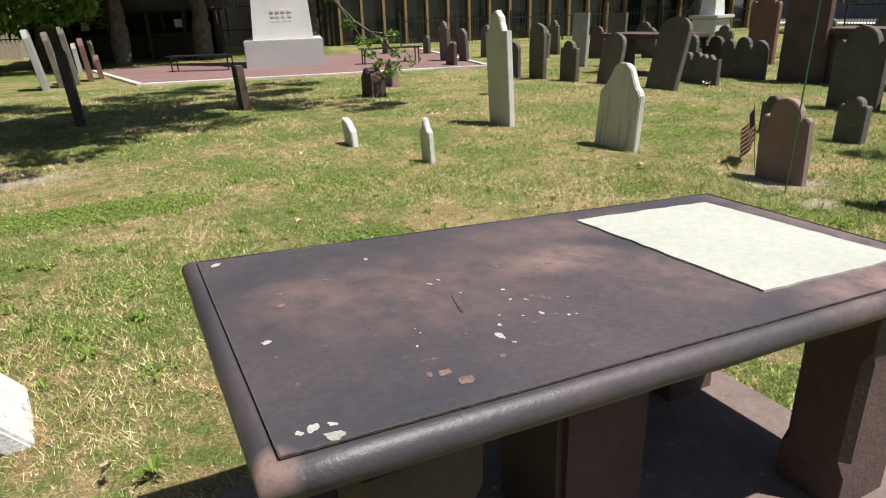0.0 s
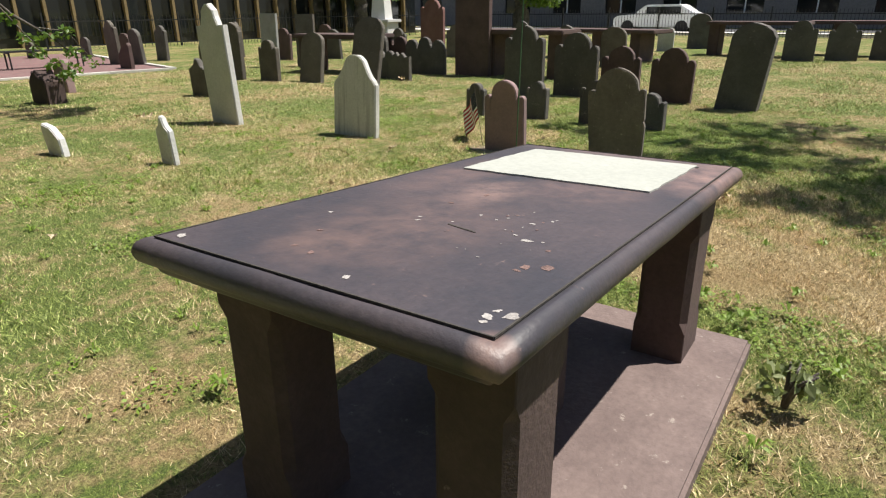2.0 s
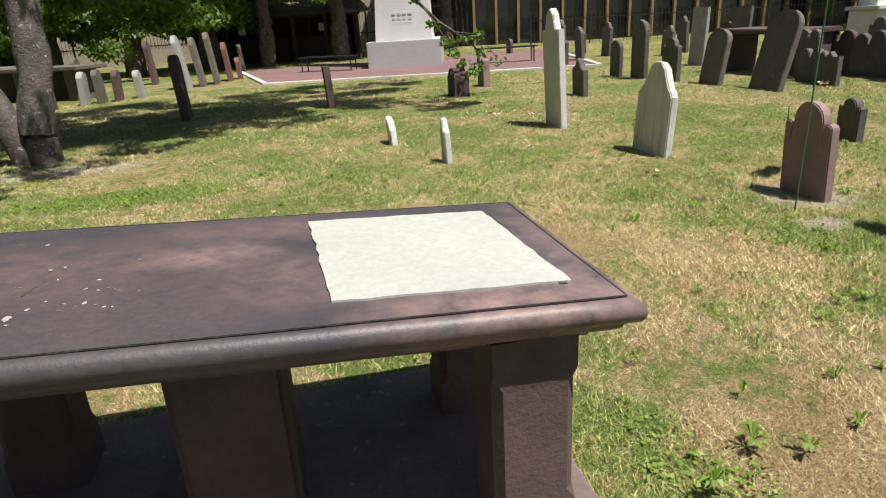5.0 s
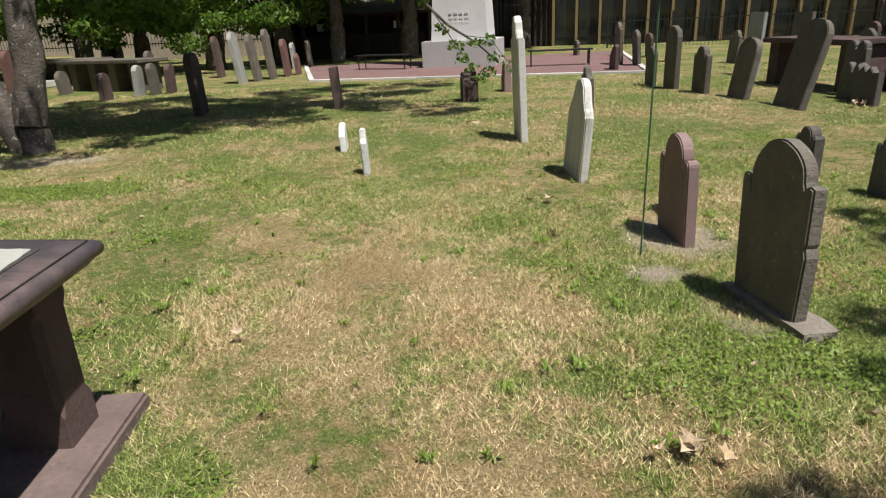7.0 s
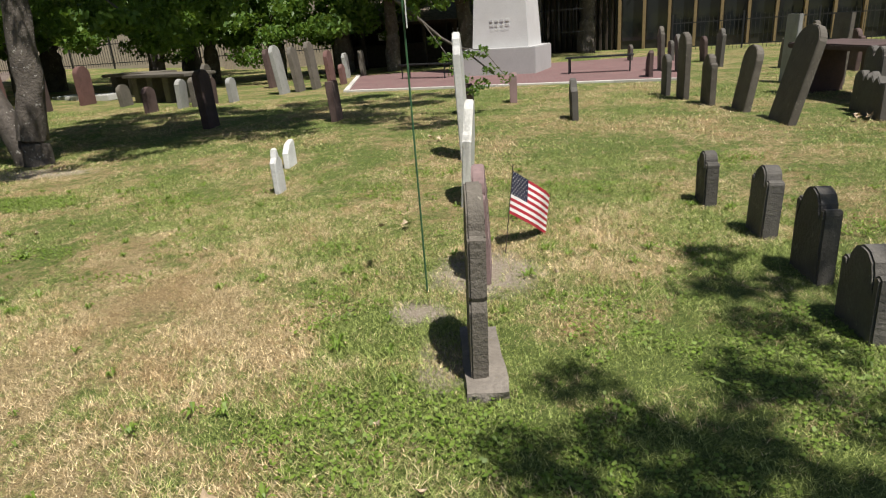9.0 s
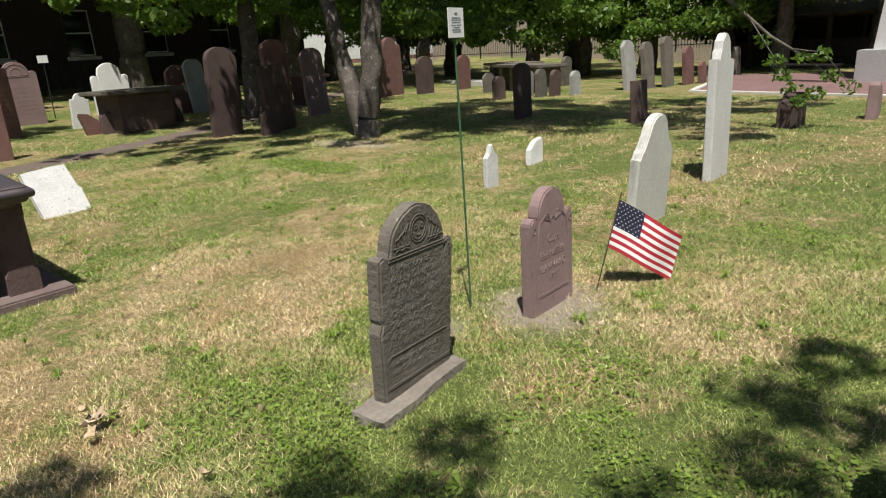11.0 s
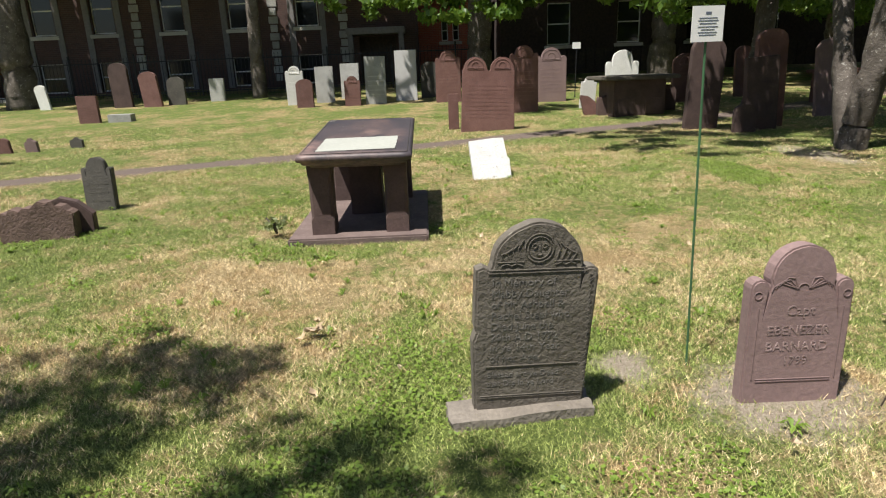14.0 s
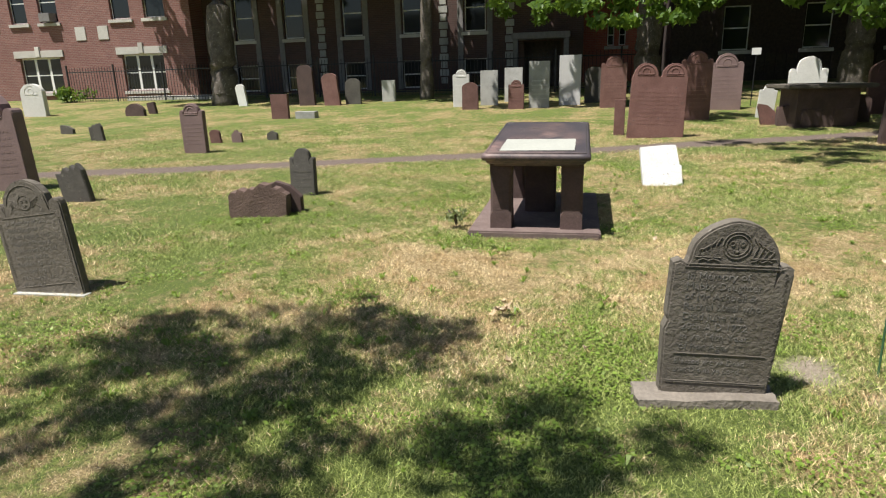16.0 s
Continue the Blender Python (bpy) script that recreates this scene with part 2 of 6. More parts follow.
def lawn_colour(nt, pos, blades):
    """Green turf burnt to straw in patches, the same for soil and blades."""
    wide = tex_noise(nt, pos, 0.62, 3, 0.55, 0.40, 0.58)
    mid = tex_noise(nt, pos, 2.6, 5, 0.7, 0.38, 0.62)
    tuft = tex_noise(nt, pos, 12, 3, 0.6, 0.36, 0.64)
    fine = tex_noise(nt, pos, 75, 4, 0.8, 0.36, 0.64)
    dry = math_node(nt, "ADD", math_node(nt, "MULTIPLY", wide, 0.40), math_node(nt, "ADD", math_node(nt, "MULTIPLY", mid, 0.42), math_node(nt, "MULTIPLY", tuft, 0.42)))
    dry = math_node(nt, "SUBTRACT", dry, 0.235)
    russet = tex_noise(nt, pos, 1.7, 4, 0.65, 0.46, 0.62)
    sep = nt.nodes.new("ShaderNodeSeparateXYZ")
    nt.links.new(pos, sep.inputs[0])
    for cx, cy, rx, ry, amount in ZONES:
        u = math_node(nt, "DIVIDE", math_node(nt, "SUBTRACT", sep.outputs[0], cx), rx)
        v = math_node(nt, "DIVIDE", math_node(nt, "SUBTRACT", sep.outputs[1], cy), ry)
        r2 = math_node(nt, "ADD", math_node(nt, "MULTIPLY", u, u), math_node(nt, "MULTIPLY", v, v))
        fall = math_node(nt, "MAXIMUM", math_node(nt, "SUBTRACT", 1.0, r2), 0.0)
        dry = math_node(nt, "ADD", dry, math_node(nt, "MULTIPLY", fall, amount))
    if blades:
        geo = nt.nodes.new("ShaderNodeNewGeometry")
        rnd = geo.outputs["Random Per Island"]
        green = lerp_mix(nt, rnd, (0.11, 0.15, 0.034), (0.40, 0.455, 0.145))
        straw = lerp_mix(nt, rnd, (0.27, 0.19, 0.085), (0.88, 0.73, 0.46))
        straw = lerp_mix(nt, math_node(nt, "MULTIPLY", russet, 0.35), straw, (0.36, 0.21, 0.08))
        flip = math_node(nt, "FRACT", math_node(nt, "MULTIPLY", rnd, 13.7))
        pick = math_node(nt, "ADD", dry, math_node(nt, "MULTIPLY", math_node(nt, "SUBTRACT", flip, 0.5), 0.75))
        r = nt.nodes.new("ShaderNodeMapRange")
        r.inputs[1].default_value, r.inputs[2].default_value = 0.40, 0.56
        nt.links.new(pick, r.inputs[0])
        speck = tex_noise(nt, pos, 42, 3, 0.75, 0.40, 0.62)
        col = lerp_mix(nt, r.outputs[0], green, straw)
        dim = nt.nodes.new("ShaderNodeHueSaturation")
        nt.links.new(col, dim.inputs["Color"])
        v = math_node(nt, "MULTIPLY_ADD", speck, 0.95)
        v.node.inputs[2].default_value = 0.62
        nt.links.new(v, dim.inputs["Value"])
        return dim.outputs[0], fine
    r = nt.nodes.new("ShaderNodeMapRange")
    r.inputs[1].default_value, r.inputs[2].default_value = 0.25, 0.75
    nt.links.new(dry, r.inputs[0])
    green = lerp_mix(nt, fine, (0.042, 0.066, 0.012), (0.18, 0.235, 0.042))
    straw = lerp_mix(nt, fine, (0.125, 0.088, 0.038), (0.50, 0.385, 0.19))
    straw = lerp_mix(nt, math_node(nt, "MULTIPLY", russet, 0.35), straw, (0.25, 0.15, 0.06))
    return lerp_mix(nt, r.outputs[0], green, straw), fine


def lawn_mats():
    m, nt, p = begin("lawn", 0.95)
    tc = nt.nodes.new("ShaderNodeTexCoord")
    pos = tc.outputs["Object"]
    col, fine = lawn_colour(nt, pos, False)
    sep = nt.nodes.new("ShaderNodeSeparateXYZ")
    nt.links.new(pos, sep.inputs[0])
    x, y = sep.outputs[0], sep.outputs[1]
    mid = math_node(nt, "ADD", math_node(nt, "MULTIPLY", y, -0.40), math_node(nt, "MULTIPLY", math_node(nt, "MULTIPLY", y, y), -0.006))
    off = math_node(nt, "ABSOLUTE", math_node(nt, "SUBTRACT", x, math_node(nt, "SUBTRACT", mid, 5.9)))
    ragged = tex_noise(nt, pos, 3.5, 5, 0.7, 0.2, 0.8)
    edge = nt.nodes.new("ShaderNodeMapRange")
    edge.inputs[1].default_value, edge.inputs[2].default_value = 0.42, 0.16
    nt.links.new(math_node(nt, "SUBTRACT", off, math_node(nt, "MULTIPLY", ragged, 0.30)), edge.inputs[0])
    earth = lerp_mix(nt, fine, (0.13, 0.095, 0.08), (0.21, 0.165, 0.14))
    col = lerp_mix(nt, math_node(nt, "MULTIPLY", edge.outputs[0], 1.0), col, earth)
    dry_soil = lerp_mix(nt, fine, (0.27, 0.215, 0.16), (0.50, 0.43, 0.34))
    for cx, cy, rx, ry in ((2.84, 2.10, 0.48, 0.52), (2.52, 1.55, 0.26, 0.24), (2.70, 1.05, 0.2, 0.42), (-3.4, 6.0, 1.2, 0.45)):
        u = math_node(nt, "DIVIDE", math_node(nt, "SUBTRACT", x, cx), rx)
        v = math_node(nt, "DIVIDE", math_node(nt, "SUBTRACT", y, cy), ry)
        r2 = math_node(nt, "ADD", math_node(nt, "MULTIPLY", u, u), math_node(nt, "MULTIPLY", v, v))
        wob = tex_noise(nt, pos, 7.0, 5, 0.75, 0.2, 0.8)
        bare = nt.nodes.new("ShaderNodeMapRange")
        bare.inputs[1].default_value, bare.inputs[2].default_value = 0.75, 0.25
        nt.links.new(math_node(nt, "ADD", r2, math_node(nt, "MULTIPLY", math_node(nt, "SUBTRACT", wob, 0.5), 1.4)), bare.inputs[0])
        col = lerp_mix(nt, bare.outputs[0], col, dry_soil)
    nt.links.new(col, p.inputs["Base Color"])
    relief(nt, p, math_node(nt, "ADD", fine, ragged), 0.8, 0.012)
    g, nt, p = begin("grass_blades", 0.6)
    tc = nt.nodes.new("ShaderNodeTexCoord")
    col, fine = lawn_colour(nt, tc.outputs["Object"], True)
    nt.links.new(col, p.inputs["Base Color"])
    p.inputs["Specular IOR Level"].default_value = 0.25
    return m, g


LAWN, BLADES = lawn_mats()


# ---- building helpers ----
def part(name, bm, material, parent=None, label=""):
    """Link a bmesh as one mesh object under a thing or a part."""
    me = bpy.data.meshes.new(name)
    bm.normal_update()
    bm.to_mesh(me)
    bm.free()
    me.materials.append(material)
    ob = new(name, me)
    if parent:
        ob.parent = parent
    if label:
        ob["label"] = label
    return ob


def raw(name, verts, faces, material, parent=None, smooth=False):
    me = bpy.data.meshes.new(name)
    me.from_pydata(verts, [], faces)
    me.materials.append(material)
    if smooth:
        me.polygons.foreach_set("use_smooth", [True] * len(me.polygons))
    ob = new(name, me)
    if parent:
        ob.parent = parent
    return ob


def add_box(bm, x0, x1, y0, y1, z0, z1, bevel=0.0):
    r = bmesh.ops.create_cube(bm, size=1)
    for v in r["verts"]:
        v.co = Vector((x0 + (v.co.x + 0.5) * (x1 - x0), y0 + (v.co.y + 0.5) * (y1 - y0), z0 + (v.co.z + 0.5) * (z1 - z0)))
    if bevel:
        es = list({e for v in r["verts"] for e in v.link_edges})
        bmesh.ops.bevel(bm, geom=es, offset=bevel, segments=2, affect="EDGES")
    return bm


def box(x0, x1, y0, y1, z0, z1, bevel=0.0):
    return add_box(bmesh.new(), x0, x1, y0, y1, z0, z1, bevel)


def add_rod(bm, a, b, r, n=8, r2=None):
    a, b = Vector(a), Vector(b)
    q = (b - a).to_track_quat("Z", "Y")
    ring = []
    for p, rr in ((a, r), (b, r if r2 is None else r2)):
        ring.append([bm.verts.new(p + q @ Vector((rr * math.cos(2 * math.pi * i / n), rr * math.sin(2 * math.pi * i / n), 0))) for i in range(n)])
    for i in range(n):
        bm.faces.new((ring[0][i], ring[0][(i + 1) % n], ring[1][(i + 1) % n], ring[1][i]))
    bm.faces.new(list(reversed(ring[0])))
    bm.faces.new(ring[1])
    return bm


def rod(a, b, r, n=8, r2=None):
    return add_rod(bmesh.new(), a, b, r, n, r2)


def ground_z(x, y):
    u = max(0.0, -9.0 - x)
    return min(0.05 * u, 0.75)


def plate(outline, th, bevel=0.008, wobble=0.0, seed=0):
    """An upright plate: outline in (y, z), thickness th along x, edges rounded and a little worn."""
    bm = bmesh.new()
    rnd = random.Random(seed)
    vs = [bm.verts.new((th / 2, y + rnd.uniform(-wobble, wobble), z + rnd.uniform(-wobble, wobble))) for y, z in outline]
    f = bm.faces.new(vs)
    ext = bmesh.ops.extrude_face_region(bm, geom=[f])
    moved = [g for g in ext["geom"] if isinstance(g, bmesh.types.BMVert)]
    bmesh.ops.translate(bm, verts=moved, vec=(-th, 0, 0))
    bmesh.ops.recalc_face_normals(bm, faces=bm.faces[:])
    if bevel:
        caps = [fc for fc in bm.faces if abs(fc.normal.x) > 0.9]
        es = list({e for fc in caps for e in fc.edges})
        bmesh.ops.bevel(bm, geom=es, offset=bevel, segments=2, affect="EDGES")
    return bm


def arc(cy, cz, r, a0, a1, n=10, sy=1.0):
    return [(cy + sy * r * math.cos(radians(a0 + (a1 - a0) * i / n)), cz + r * math.sin(radians(a0 + (a1 - a0) * i / n))) for i in range(n + 1)]


def outline_of(kind, w, h):
    """Front outline of a headstone, base at z = -0.12 in the ground."""
    b = -0.12
    k = w / 2
    if kind == "arch":
        return [(-k, b), (k, b)] + arc(0, h - k * 0.75, k * 0.75, 0, 180, 14, 1 / 0.75)
    if kind == "round":
        s = 0.17 * w
        R = k - s
        zs = h - R
        right = [(k, b)] + arc(k - s / 2, zs - s * 0.15, s / 2, 0, 180, 6)
        left = [(-y, z) for y, z in reversed(right)]
        return right + arc(0, zs, R * 0.98, 8, 172, 12) + left
    if kind == "scroll":
        s = 0.2 * w
        R = k - s * 0.95
        zs = h - R * 0.95
        right = [(k, b)] + arc(k - s * 0.45, zs - s * 0.55, s * 0.45, 0, 200, 7) + [(R * 1.0, zs - s * 0.35), (R * 1.02, zs - 0.01)]
        left = [(-y, z) for y, z in reversed(right)]
        return right + arc(0, zs, R, 8, 172, 12) + left
    if kind == "ogee":
        right = [(k, b), (k, h * 0.645), (k * 0.93, h * 0.665), (k * 0.85, h * 0.70), (k * 0.74, h * 0.74), (k * 0.62, h * 0.80), (k * 0.52, h * 0.865), (k * 0.42, h * 0.925), (k * 0.28, h * 0.975), (k * 0.12, h)]
        return right + [(-y, z) for y, z in reversed(right)]
    if kind == "shoulder":
        right = [(k, b), (k, h * 0.83), (k * 0.62, h * 0.832), (k * 0.58, h * 0.86), (k * 0.52, h * 0.90), (k * 0.42, h * 0.95), (k * 0.26, h * 0.985), (k * 0.1, h)]
        return right + [(-y, z) for y, z in reversed(right)]
    if kind == "peak":
        return [(-k, b), (k, b), (k, h * 0.72), (k * 0.35, h * 0.84), (k * 0.15, h), (-k * 0.25, h * 0.97), (-k * 0.5, h * 0.80), (-k, h * 0.70)]
    if kind == "flat":
        return [(-k, b), (k, b), (k, h), (-k, h)]
    if kind == "slant":
        return [(-k, b), (k, b), (k * 1.02, h * 0.5), (k * 0.2, h * 0.86), (-k * 0.8, h), (-k, h * 0.9)]
    if kind == "slant_back":
        return [(-y, z) for y, z in reversed(outline_of("slant", w, h))]
    if kind == "broken":
        return [(-k, b), (k, b), (k, h * 0.8), (k * 0.7, h), (k * 0.5, h * 0.86), (k * 0.25, h * 0.98), (0, h * 0.84), (-k * 0.3, h * 0.95), (-k * 0.6, h * 0.8), (-k, h * 0.83)]
    if kind == "stub":
        return [(-k, b), (k, b), (k * 1.02, h * 0.62), (k * 0.94, h * 0.70), (k * 0.86, h * 0.69), (k * 0.74, h * 0.82), (k * 0.58, h * 0.86), (k * 0.5, h * 0.97), (k * 0.3, h * 0.93), (k * 0.12, h), (k * 0.02, h * 0.9), (-k * 0.1, h * 0.81), (-k * 0.28, h * 0.85), (-k * 0.4, h * 0.76), (-k * 0.62, h * 0.83), (-k * 0.72, h * 0.74), (-k * 0.9, h * 0.77), (-k, h * 0.66)]
    if kind in ("double", "triple"):
        n = 2 if kind == "double" else 3
        r = k / n * 0.86
        pts = [(-k, b), (k, b)]
        for i in range(n):
            cy = k - k / n * (2 * i + 1)
            hh = h if (n == 2 or i == 1) else h * 0.93
            pts += [(cy + r * 1.1, hh - r * 1.15)] + arc(cy, hh - r, r, 0, 180, 9) + [(cy - r * 1.1, hh - r * 1.15)]
        return pts
    raise ValueError(kind)


def bars(lines, w, z0, dz, hgt, th, seed, depth=0.004):
    """Rows of weathered letters as short bars on the +x face."""
    rnd = random.Random(seed)
    bm = bmesh.new()
    for i in range(lines):
        y = -w / 2
        z = z0 - i * dz
        while y < w / 2 - 0.02:
            ln = rnd.uniform(0.03, 0.075)
            add_box(bm, th / 2 - 0.003, th / 2 + depth * 0.5, y, min(y + ln, w / 2), z, z + hgt)
            y += ln + rnd.uniform(0.012, 0.022)
    return bm


count = [0]


def headstone(kind, x, y, w, h, th, mat, label, rz=0.0, toward=0.0, aside=0.0, lines=0, group=""):
    """A gravestone facing +x. toward: lean to +x, aside: lean to +y, in degrees."""
    count[0] += 1
    ob = part("headstone", plate(outline_of(kind, w, h), th, 0.01, min(0.006, w * 0.012), count[0]), mat)
    ob.matrix_world = pose(x, y, ground_z(x, y), 0, 0, rz) @ pose(0, 0, 0, -aside, toward, 0)
    tagged(ob, label, "gravestone", group)
    if lines:
        lo, hi = 0.18 * h, 0.66 * h
        dz = (hi - lo) / lines
        if kind in ("round", "arch", "double"):
            cut = bmesh.new()
            for cy in ((0,) if kind != "double" else (-w / 4, w / 4)):
                rr = w * (0.30 if kind != "double" else 0.15)
                zc = h - rr * 1.25
                for q in (arc(cy, zc, rr, 0, 180, 10), arc(cy, zc + rr * 0.25, rr * 0.42, 0, 360, 10), [(cy - rr, zc), (cy + rr, zc)], [(cy - rr, zc - 0.03), (cy + rr, zc - 0.03)]):
                    for p0, p1 in zip(q, q[1:]):
                        add_rod(cut, (th / 2, *p0), (th / 2, *p1), 0.009, 4)
            part("carved_head", cut, mat, ob)["kind"] = "stuff"
        part("inscription", bars(lines, w * 0.72, hi - dz, dz, dz * 0.30, th, count[0]), mat, ob)["kind"] = "stuff"
    return ob


# ---- ground ----
def make_ground():
    xs = sorted({round(v, 3) for v in [*np.arange(-40, 40.1, 1.0), *np.arange(-6, 8, 0.25), -400, -200, -120, -80, -60, 60, 80, 120, 200, 400]})
    ys = sorted({round(v, 3) for v in [*np.arange(-40, 40.1, 1.0), *np.arange(-5, 9, 0.25), -400, -200, -120, -80, -60, 60, 80, 120, 200, 400]})
    verts = []
    for y in ys:
        for x in xs:
            bump = 0.02 * noise.noise(Vector((x * 0.6, y * 0.6, 0))) + 0.008 * noise.noise(Vector((x * 2.5, y * 2.5, 3)))
            near_tomb = max(0.0, 1 - math.hypot((x + 1) / 2.2, y / 1.6))
            verts.append((x, y, ground_z(x, y) + bump * (1 - near_tomb) - 0.05 * min(1, near_tomb * 3)))
    n = len(xs)
    faces = [(j * n + i, j * n + i + 1, (j + 1) * n + i + 1, (j + 1) * n + i) for j in range(len(ys) - 1) for i in range(n - 1)]
    g = raw("ground", verts, faces, LAWN, smooth=True)
    tagged(g, "sun-dried lawn of patchy green and straw turf with a worn path", "ground", kind="structure")
    return g


make_ground()


def tomb_dip(x, y):
    """How far the turf has sunk round the table tomb."""
    return 0.05 * np.minimum(1, 3 * np.maximum(0, 1 - np.hypot((x + 1) / 2.2, y / 1.6)))


def keep_off(x, y):
    """Where no grass grows: tomb plinth, path, bare soil, paving."""
    m = (x > -2.0) & (x < -0.02) & (y > -0.63) & (y < 0.59)
    m |= np.abs(x - (-5.9 - 0.40 * y - 0.006 * y * y)) < 0.32
    m |= ((x - 2.82) / 0.40) ** 2 + ((y - 2.10) / 0.44) ** 2 < np.random.rand(len(x)) * 1.3
    m |= ((x - 2.50) / 0.20) ** 2 + ((y - 1.52) / 0.16) ** 2 < np.random.rand(len(x)) * 1.2
    m |= (y > 15.3 - 0.261 * (x + 1.35)) & (x > -2.3) & (x < 8.5)
    return m


def grass(name, x0, x1, y0, y1, count_, hlo, hhi, wid, seed):
    """Short matted blades, each a thin leaning sliver, denser and taller in tufts."""
    rng = np.random.default_rng(seed)
    np.random.seed(seed)
    x = rng.uniform(x0, x1, count_)
    y = rng.uniform(y0, y1, count_)
    ok = ~keep_off(x, y)
    x, y = x[ok], y[ok]
    n = len(x)
    clump = 0.5 + 0.5 * np.sin(x * 5.3 + 1.7 * np.sin(y * 4.1)) * np.sin(y * 4.7 + 1.3 * np.sin(x * 3.3))
    h = rng.uniform(hlo, hhi, n) * (0.65 + 0.9 * clump)
    a = rng.uniform(0, 2 * np.pi, n)
    lean = rng.uniform(0.5, 2.0, n) * h
    la = rng.uniform(0, 2 * np.pi, n)
    wx, wy = np.cos(a) * wid, np.sin(a) * wid
    z = np.where(x < -9, np.minimum(0.05 * (-9 - x), 0.75), 0) - 0.004 - tomb_dip(x, y)
    v = np.empty((n, 3, 3))
    v[:, 0] = np.stack([x - wx, y - wy, z], 1)
    v[:, 1] = np.stack([x + wx, y + wy, z], 1)
    v[:, 2] = np.stack([x + np.cos(la) * lean, y + np.sin(la) * lean, z + h + 0.004], 1)
    me = bpy.data.meshes.new(name)
    me.vertices.add(n * 3)
    me.vertices.foreach_set("co", v.ravel())
    me.loops.add(n * 3)
    me.loops.foreach_set("vertex_index", np.arange(n * 3, dtype=np.int32))
    me.polygons.add(n)
    me.polygons.foreach_set("loop_start", np.arange(0, n * 3, 3, dtype=np.int32))
    me.update(calc_edges=True)
    me.materials.append(BLADES)
    ob = new(name, me)
    tagged(ob, "short mown grass blades, partly dried to straw", "grass", kind="stuff")
    return ob


grass("grass", -0.2, 5.0, -2.2, 4.2, 420000, 0.009, 0.026, 0.0017, 17)
grass("grass", -4.5, 7.0, -3.5, 5.5, 620000, 0.009, 0.028, 0.0020, 11)
grass("grass", -14.0, 14.0, 5.5, 14.5, 170000, 0.014, 0.032, 0.0045, 12)
grass("grass", -11.0, -4.5, -12.0, 5.5, 90000, 0.014, 0.032, 0.0042, 13)
grass("grass", 7.0, 18.0, -4.0, 5.5, 80000, 0.014, 0.032, 0.0045, 14)
grass("grass", -4.5, 3.0, -9.0, -3.5, 70000, 0.012, 0.03, 0.0035, 15)


def clover(x0, x1, y0, y1, count_, seed):
    """Broad low leaves of clover and plantain in clumps among the grass."""
    rng = np.random.default_rng(seed)
    np.random.seed(seed)
    x, y = rng.uniform(x0, x1, count_), rng.uniform(y0, y1, count_)
    dens = np.array([noise.noise(Vector((a * 1.3, b * 1.3, 5))) + 0.6 * noise.noise(Vector((a * 4, b * 4, 9))) for a, b in zip(x, y)])
    for cx, cy, rx, ry, amount in ZONES:
        dens = dens - 1.3 * amount * np.maximum(0, 1 - ((x - cx) / rx) ** 2 - ((y - cy) / ry) ** 2)
    ok = (dens > 0.24 + 0.25 * rng.random(count_)) & ~keep_off(x, y)
    x, y = x[ok], y[ok]
    n = len(x)
    s = rng.uniform(0.005, 0.014, n)[:, None]
    p = np.stack([x, y, rng.uniform(0.008, 0.03, n) - tomb_dip(x, y)], 1)
    u = rng.normal(size=(n, 3)) * np.array([1, 1, 0.3])
    u /= np.linalg.norm(u, axis=1)[:, None]
    w = np.cross(u, np.array([0, 0, 1.0]) + rng.normal(size=(n, 3)) * 0.3)
    w /= np.linalg.norm(w, axis=1)[:, None]
    v = np.stack([p - u * s, p + w * s * 0.7, p + u * s, p - w * s * 0.7], 1).reshape(-1, 3)
    f = (np.arange(n)[:, None] * 4 + np.array([[0, 1, 2, 3]]))
    ob = raw("ground_cover", v.tolist(), f.tolist(), CLOVER)
    tagged(ob, "low broad clover leaves scattered in the lawn", "clover", kind="stuff")


clover(-4.5, 7.0, -3.5, 5.5, 230000, 16)


def weed_tufts(n, seed):
    """Low rosettes of longer green leaves."""
    rng = np.random.default_rng(seed)
    np.random.seed(seed)
    x, y = rng.uniform(-4, 6.5, n), rng.uniform(-3.2, 5, n)
    ok = ~keep_off(x, y)
    vs, fs = [], []
    for cx, cy in zip(x[ok], y[ok]):
        size = rng.uniform(0.03, 0.08)
        for _ in range(rng.integers(9, 20)):
            a = rng.uniform(0, 6.283)
            ln = size * rng.uniform(0.5, 1.0)
            wd = ln * rng.uniform(0.08, 0.16)
            dx, dy = math.cos(a), math.sin(a)
            hz = rng.uniform(0.02, 0.05)
            k = len(vs)
            vs += [(cx, cy, 0.0), (cx + dx * ln * 0.55 - dy * wd, cy + dy * ln * 0.55 + dx * wd, hz), (cx + dx * ln * 0.55 + dy * wd, cy + dy * ln * 0.55 - dx * wd, hz), (cx + dx * ln, cy + dy * ln, hz * 0.7)]
            fs += [(k, k + 2, k + 1), (k + 1, k + 2, k + 3)]
    ob = raw("weeds", vs, fs, CLOVER)
    tagged(ob, "low rosettes of green weeds in the lawn", "weeds", kind="stuff")


weed_tufts(420, 17)


